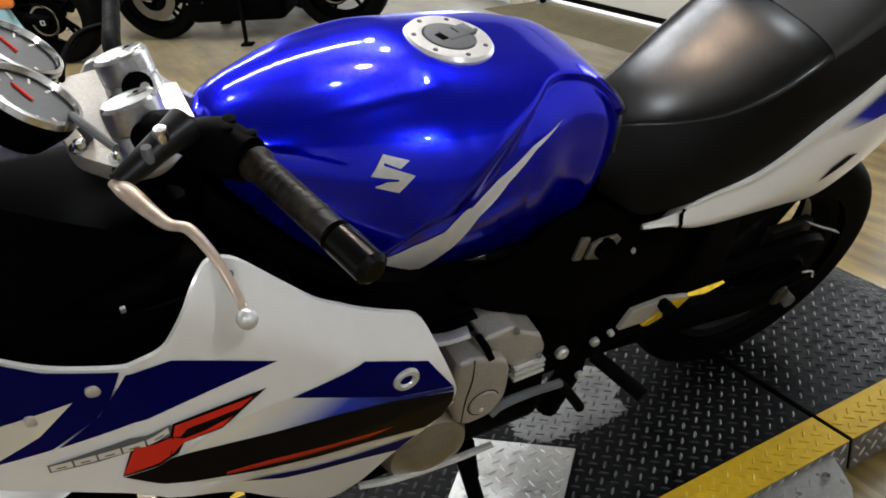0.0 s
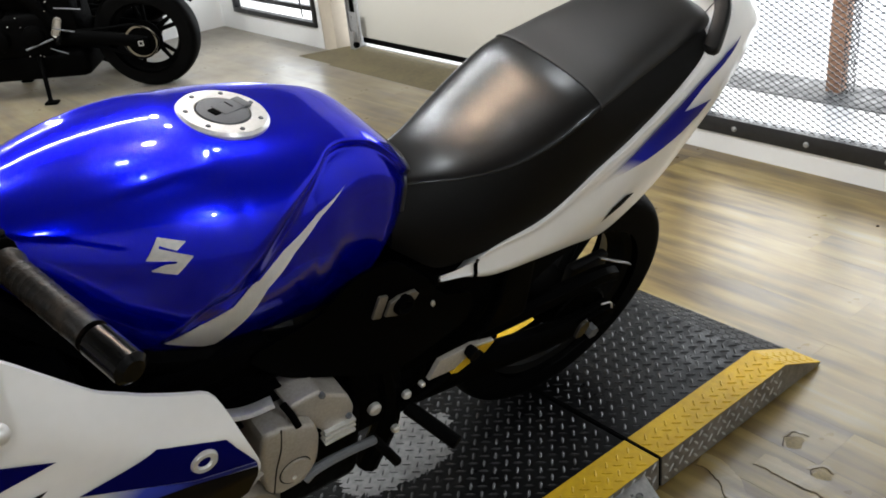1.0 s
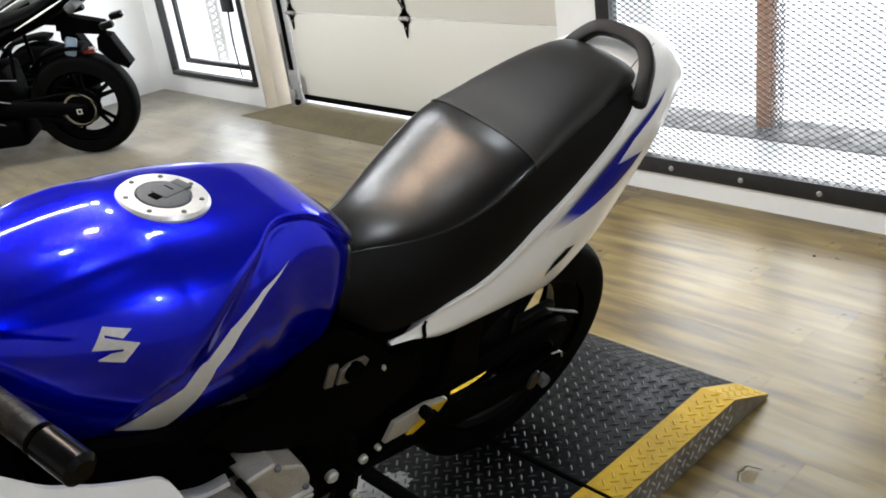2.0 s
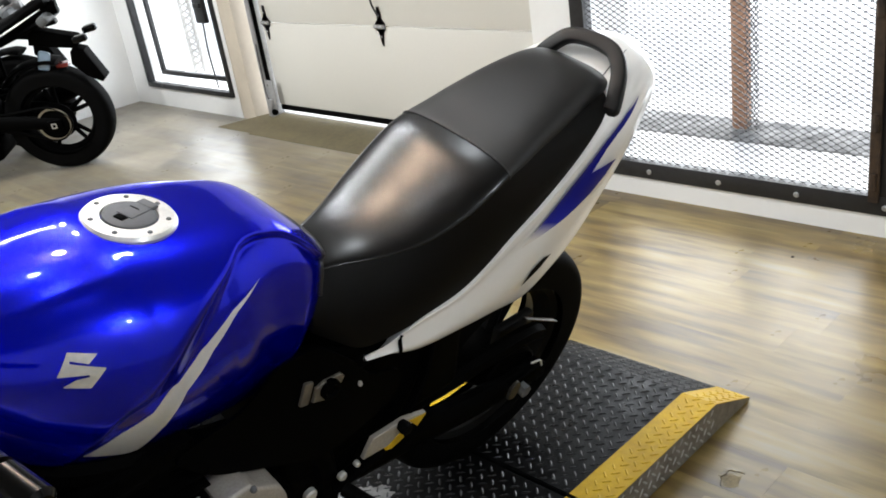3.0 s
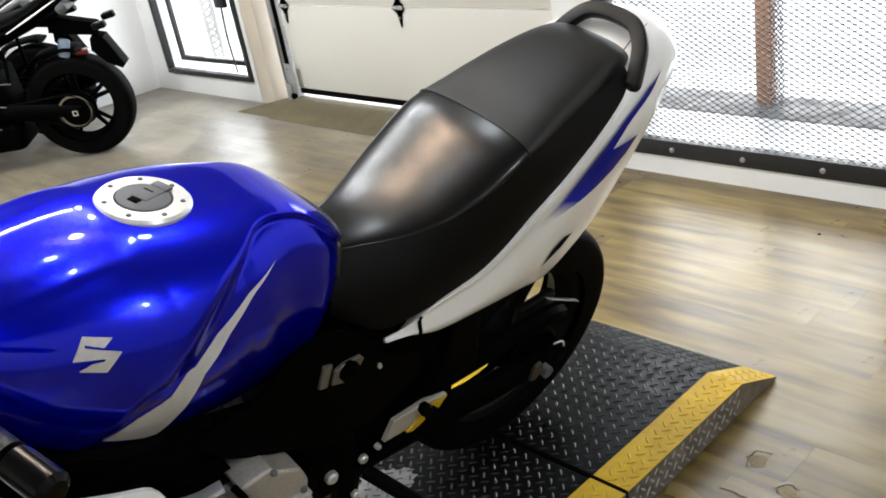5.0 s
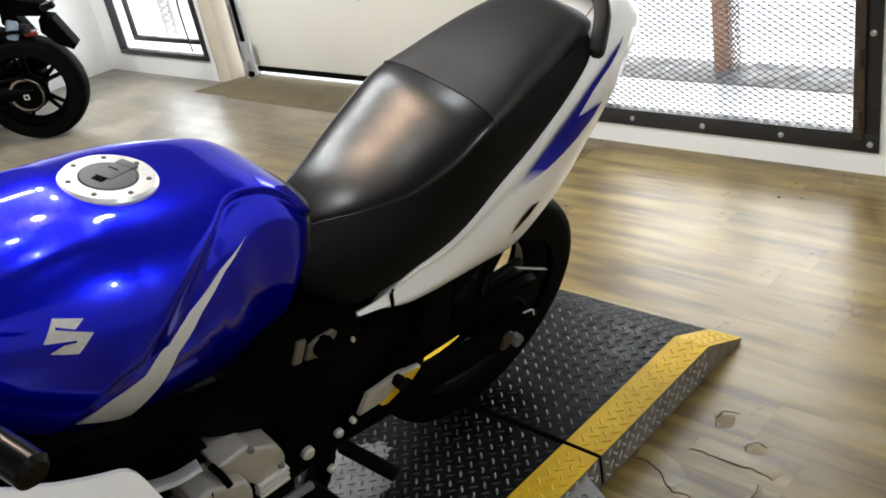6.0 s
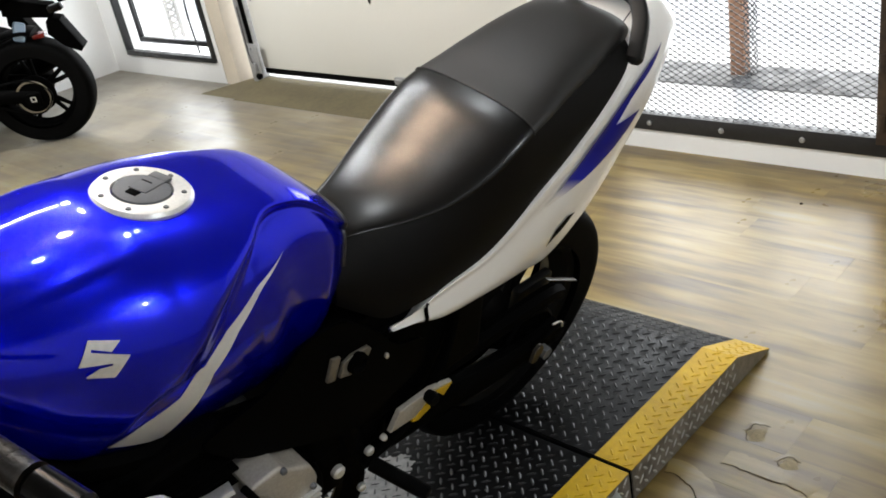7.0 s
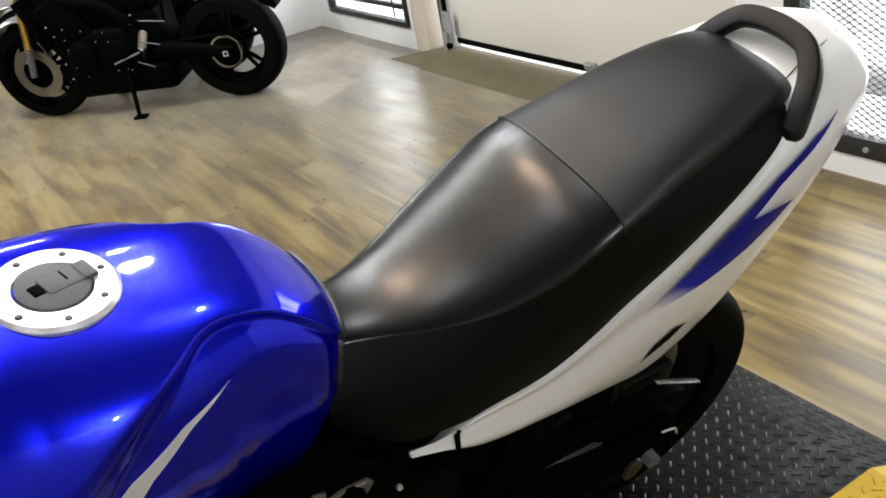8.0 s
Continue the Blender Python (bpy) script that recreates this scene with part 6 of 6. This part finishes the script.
    rows = []
    for u in np.linspace(0.30, 0.90, 22):
        k = (u - 0.30) / 0.6
        hw, zt, zb = 0.155 * (1 - k ** 1.6) + 0.02, 0.84 + 0.16 * k, 0.72 + 0.20 * k
        rows.append([(u, hw * math.cos(a), (zt - zb) / 2 * math.sin(a) + (zt + zb) / 2) for a in np.linspace(0, 2 * math.pi, 22, endpoint=False)])
    part("tail", skin(rows, True), accent, b, "dark tail cowl")
    part("silver_flash", tube([(0.50, -0.150, 0.835), (0.66, -0.145, 0.90), (0.84, -0.105, 0.975)], [0.006, 0.012, 0.004], sides=8, flat=0.5), WHITE_PAINT, b, "pale side flash")
    part("tail_lamp", moved(box(-0.035, 0.035, -0.13, 0.13, -0.028, 0.028, 0.02), pose(0.835, 0, 0.911, 0, -30, 0)), DIAL, b, "clear tail lamp")
    part("plate_bracket", prism([(0.70, 0.86), (0.801, 0.833), (0.958, 0.783), (0.97, 0.74), (0.923, 0.717), (0.769, 0.747), (0.68, 0.77)], -0.04, 0.04, 0.008), BLACK_PLASTIC, b, "black plate bracket")
    part("plate_board", prism([(0.92, 0.72), (0.978, 0.70), (1.051, 0.52), (1.029, 0.499), (0.952, 0.546), (0.886, 0.631), (0.90, 0.70)], -0.05, 0.05, 0.008), BLACK_PLASTIC, b)
    if accent is BLACK_METAL:
        part("blue_guard", moved(box(-0.035, 0.03, -0.06, -0.05, -0.055, 0.055, 0.012), pose(0.745, 0, 0.675, 0, 20, 0)), BLUE_GREY, b, "blue-grey inner guard")
    if accent is BLACK_METAL:
        part("rear_reflector", box(0.785, 0.855, -0.03, 0.03, 0.612, 0.636, 0.004), LENS_RED, b, "red reflector")
    part("front_mudguard", tube([(-0.85, 0, 0.50), (-0.75, 0, 0.60), (-0.61, 0, 0.635), (-0.47, 0, 0.59), (-0.40, 0, 0.49)], 0.075, sides=12, flat=0.22), GREY_PAINT, b, "grey front mudguard")
    part("headlight", lathe([(0, -0.07), (0.06, -0.065), (0.085, -0.02), (0.09, 0.06), (0, 0.1)], 28, "x", (-0.70, 0, 0.88)), BLACK_METAL, b, "round headlight")
    part("handlebar", tube([(-0.36, -0.38, 1.04), (-0.46, -0.2, 1.06), (-0.48, 0, 1.02), (-0.46, 0.2, 1.06), (-0.36, 0.38, 1.04)], 0.013, 50, 10), BLACK_METAL, b)
    for s in (-1, 1):
        part("grip", tube([(-0.36, s * 0.39, 1.04), (-0.41, s * 0.27, 1.052)], 0.019, sides=12, smooth=False), RUBBER, b)
        part("mirror_stem", tube([(-0.44, s * 0.22, 1.06), (-0.46, s * 0.26, 1.2)], 0.006, sides=8, smooth=False), BLACK_METAL, b)
        part("mirror", moved(lathe([(0, -0.012), (0.05, -0.01), (0.056, 0.0), (0, 0.008)], 24, "x"), Matrix.Translation((-0.45, s * 0.28, 1.24)) @ Matrix.Diagonal((1, 1.3, 0.8, 1))), BLACK_METAL, b)
    part("side_stand", tube([(0.05, -0.13, 0.32), (0.08, -0.22, 0.16), (0.10, -0.285, 0.045)], [0.016, 0.014, 0.013], sides=10), BLACK_METAL, b, "black side stand")
    part("stand_foot", box(0.07, 0.15, -0.315, -0.26, 0.036, 0.05, 0.004), BLACK_METAL, b)
    part("shift_lever", tube([(0.2, -0.19, 0.40), (0.02, -0.2, 0.35)], 0.006, sides=8, smooth=False), CAP_GREY, b)
    part("side_panel", moved(box(-0.1, 0.1, -0.16, 0.16, -0.07, 0.07, 0.03), pose(0.22, 0, 0.74, 0, -20, 0)), BLACK_PLASTIC, b)
    return b


# rear and front tyre stand at these two places on the floor
REAR, NOSE = Vector((1.66, 4.46, 0)), Vector((0.63, 5.41, 0))
mid, way = (REAR + NOSE) / 2, (REAR - NOSE).normalized()
turn = math.degrees(math.atan2(way.y, way.x))
dark_bike(pose(mid.x, mid.y, 0.004, 0, 0, turn) @ pose(0, 0, 0, 7), "black naked motorcycle parked on its side stand", BLACK_METAL, BLACK_PLASTIC)
far = mid + Matrix.Rotation(radians(turn), 3, "Z") @ Vector((-0.45, 0.62, 0))
dark_bike(pose(far.x, far.y, 0.004, 0, 0, turn) @ pose(0, 0, 0, 7), "dark motorcycle with a grey seat behind another", GREY_PAINT, GREY_SEAT)
far = Vector((0.05, 5.28, 0)) - way * 0.70
third = dark_bike(pose(far.x, far.y, 0.004, 0, 0, turn) @ pose(0, 0, 0, 7), "orange and pale teal motorcycle parked in the row", TEAL, ORANGE)
part("lower_panel", moved(box(-0.15, 0.15, -0.21, -0.15, -0.16, 0.16, 0.05, 3), pose(0.38, 0, 0.34, 0, -20, 0)), TEAL, third, "pale teal lower panel")
part("orange_panel", box(0.40, 0.58, -0.22, -0.16, 0.43, 0.56, 0.03, 3), ORANGE, third, "orange side panel")

# ---- torn vinyl beside the ramp ----


def torn(points, lift, reach, label):
    """A ragged tear: the vinyl on its street side curls up at the edge."""
    rows, under = [], []
    line = glide([(x, y, 0) for x, y in points], 10 * len(points))
    for i, p in enumerate(line):
        p = Vector(p)
        n = noise.noise_vector(p * 45) * 0.006 + noise.noise_vector(p * 170) * 0.0025
        a, b = line[max(i - 1, 0)], line[min(i + 1, len(line) - 1)]
        side = Vector((b[1] - a[1], a[0] - b[0], 0)).normalized()
        if side.x < 0:
            side = -side
        h = lift * math.sin(math.pi * (i + 0.6) / (len(line) + 0.2)) ** 0.6 * (0.75 + 0.5 * noise.noise(p * 30))
        x, y = p.x + n.x, p.y + n.y
        rows.append([(x + side.x * d, y + side.y * d, z) for d, z in ((0.0022, 0.0009), (0.0012, h * 0.75), (0.0022, h), (reach * 0.3, h * 0.8), (reach, 0.0003))])
        # a dark strip paints the shade beneath the lifted vinyl edge
        gape = 0.0004 + 0.0011 * max(noise.noise(p * 38) + 0.35, 0)
        under.append([(x - side.x * gape, y - side.y * gape, 0.0006), (x + side.x * 0.0013, y + side.y * 0.0013, 0.0007)])
    tear = tagged(part("torn_vinyl", skin(rows), PLANK, smooth=False), label, "torn vinyl")
    part("open_gap", skin(under), GAP_SHADE, tear, "dark strip for the shade in the open tear", smooth=False)
    return tear


torn([(0.934, -0.100), (0.940, -0.130), (0.913, -0.180), (0.885, -0.223), (0.886, -0.248), (0.875, -0.288), (0.862, -0.330), (0.860, -0.378), (0.85, -0.42)], 0.0028, 0.05, "long ragged tear in the vinyl floor lifting beside the ramp")
torn([(1.025, -0.190), (1.026, -0.240), (1.028, -0.277), (1.026, -0.316), (1.030, -0.336), (1.027, -0.363), (1.019, -0.390)], 0.0034, 0.05, "torn strip of vinyl floor curling up beside the ramp")
torn([(0.995, -0.372), (0.963, -0.377), (0.926, -0.375)], 0.002, 0.012, "short tear in the vinyl floor")
torn([(0.764, -0.210), (0.787, -0.202), (0.800, -0.180)], 0.002, 0.012, "short tear in the vinyl floor")
torn([(1.123, -0.205), (1.146, -0.190), (1.169, -0.190), (1.188, -0.201), (1.193, -0.228)], 0.0018, 0.012, "curved edge of a peeled blister in the vinyl floor")
torn([(1.075, -0.298), (1.090, -0.294), (1.107, -0.301), (1.119, -0.315), (1.112, -0.335)], 0.0018, 0.012, "curved edge of a peeled blister in the vinyl floor")
for (cx, cy), r in (((1.156, -0.214), 0.024), ((1.096, -0.318), 0.018)):
    ring = []
    for k in range(45):
        a = 2 * math.pi * k / 44
        q = r * (1 + 0.6 * noise.noise(Vector((cx * 9 + 1.3 * math.cos(a), cy * 9 + 1.3 * math.sin(a), 0.3))) + 0.16 * noise.noise(Vector((cx * 30 + 4 * math.cos(a), cy * 9 + 4 * math.sin(a), 1.7))))
        ring.append([(cx + q * f * math.cos(a), cy + q * f * math.sin(a), z) for f, z in ((0.02, 0.0008), (0.8, 0.0008), (1.0, 0.0004))])
    tagged(part("bare_patch", skin(ring), BARE_FLOOR), "pale bare patch where the vinyl has peeled off", "floor damage")
tagged(part("floor_speck", lathe([(0, 0.004), (0.004, 0.003), (0.006, 0.0)], 10, "z", (2.324, 0.195, 0.0)), BLACK_PLASTIC), "small dark speck on the floor", "debris")

# ---- floor planks ----
PW, PL = 0.152, 0.92


def plank_mesh(length):
    bm = box(0, PW - 0.0003, 0, length - 0.0003, -0.0035, 0.0)
    me = bpy.data.meshes.new("plank")
    bm.to_mesh(me)
    bm.free()
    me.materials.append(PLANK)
    return me


full = plank_mesh(PL)
rest = bmesh.new()
rnd = random.Random(5)
count = 0
x = XW
while x < 2.72:
    y = YS - (YS - 0.0) % PL + rnd.random() * PL - PL
    while y < YS:
        y += PL
    ends = [(YS, y)]
    while y < YN - PL:
        near = -0.45 < x < 2.6 and -0.75 < y < 5.6 and count < 300
        limit = XM if y < 1.5 else 2.52 if y + PL < 4.3 else XG
        if x + PW > limit + 0.1:
            y += PL
            continue
        if near:
            ob = new("plank", full)
            ob.parent = floor_bed
            ob.location = (x, y, 0.0)
            count += 1
        else:
            n = [rest.verts.new(p) for p in ((x, y, 0), (x + PW - 0.0003, y, 0), (x + PW - 0.0003, y + PL - 0.0003, 0), (x, y + PL - 0.0003, 0))]
            rest.faces.new(n)
        y += PL
    # cut lengths at both end walls
    ends.append((y, YN))
    for ya, yb in ends:
        if x + PW <= XM + 0.1 and yb - ya > 0.01:
            rest.faces.new([rest.verts.new(p) for p in ((x, ya, 0), (x + PW - 0.0003, ya, 0), (x + PW - 0.0003, yb - 0.0003, 0), (x, yb - 0.0003, 0))])
    x += PW
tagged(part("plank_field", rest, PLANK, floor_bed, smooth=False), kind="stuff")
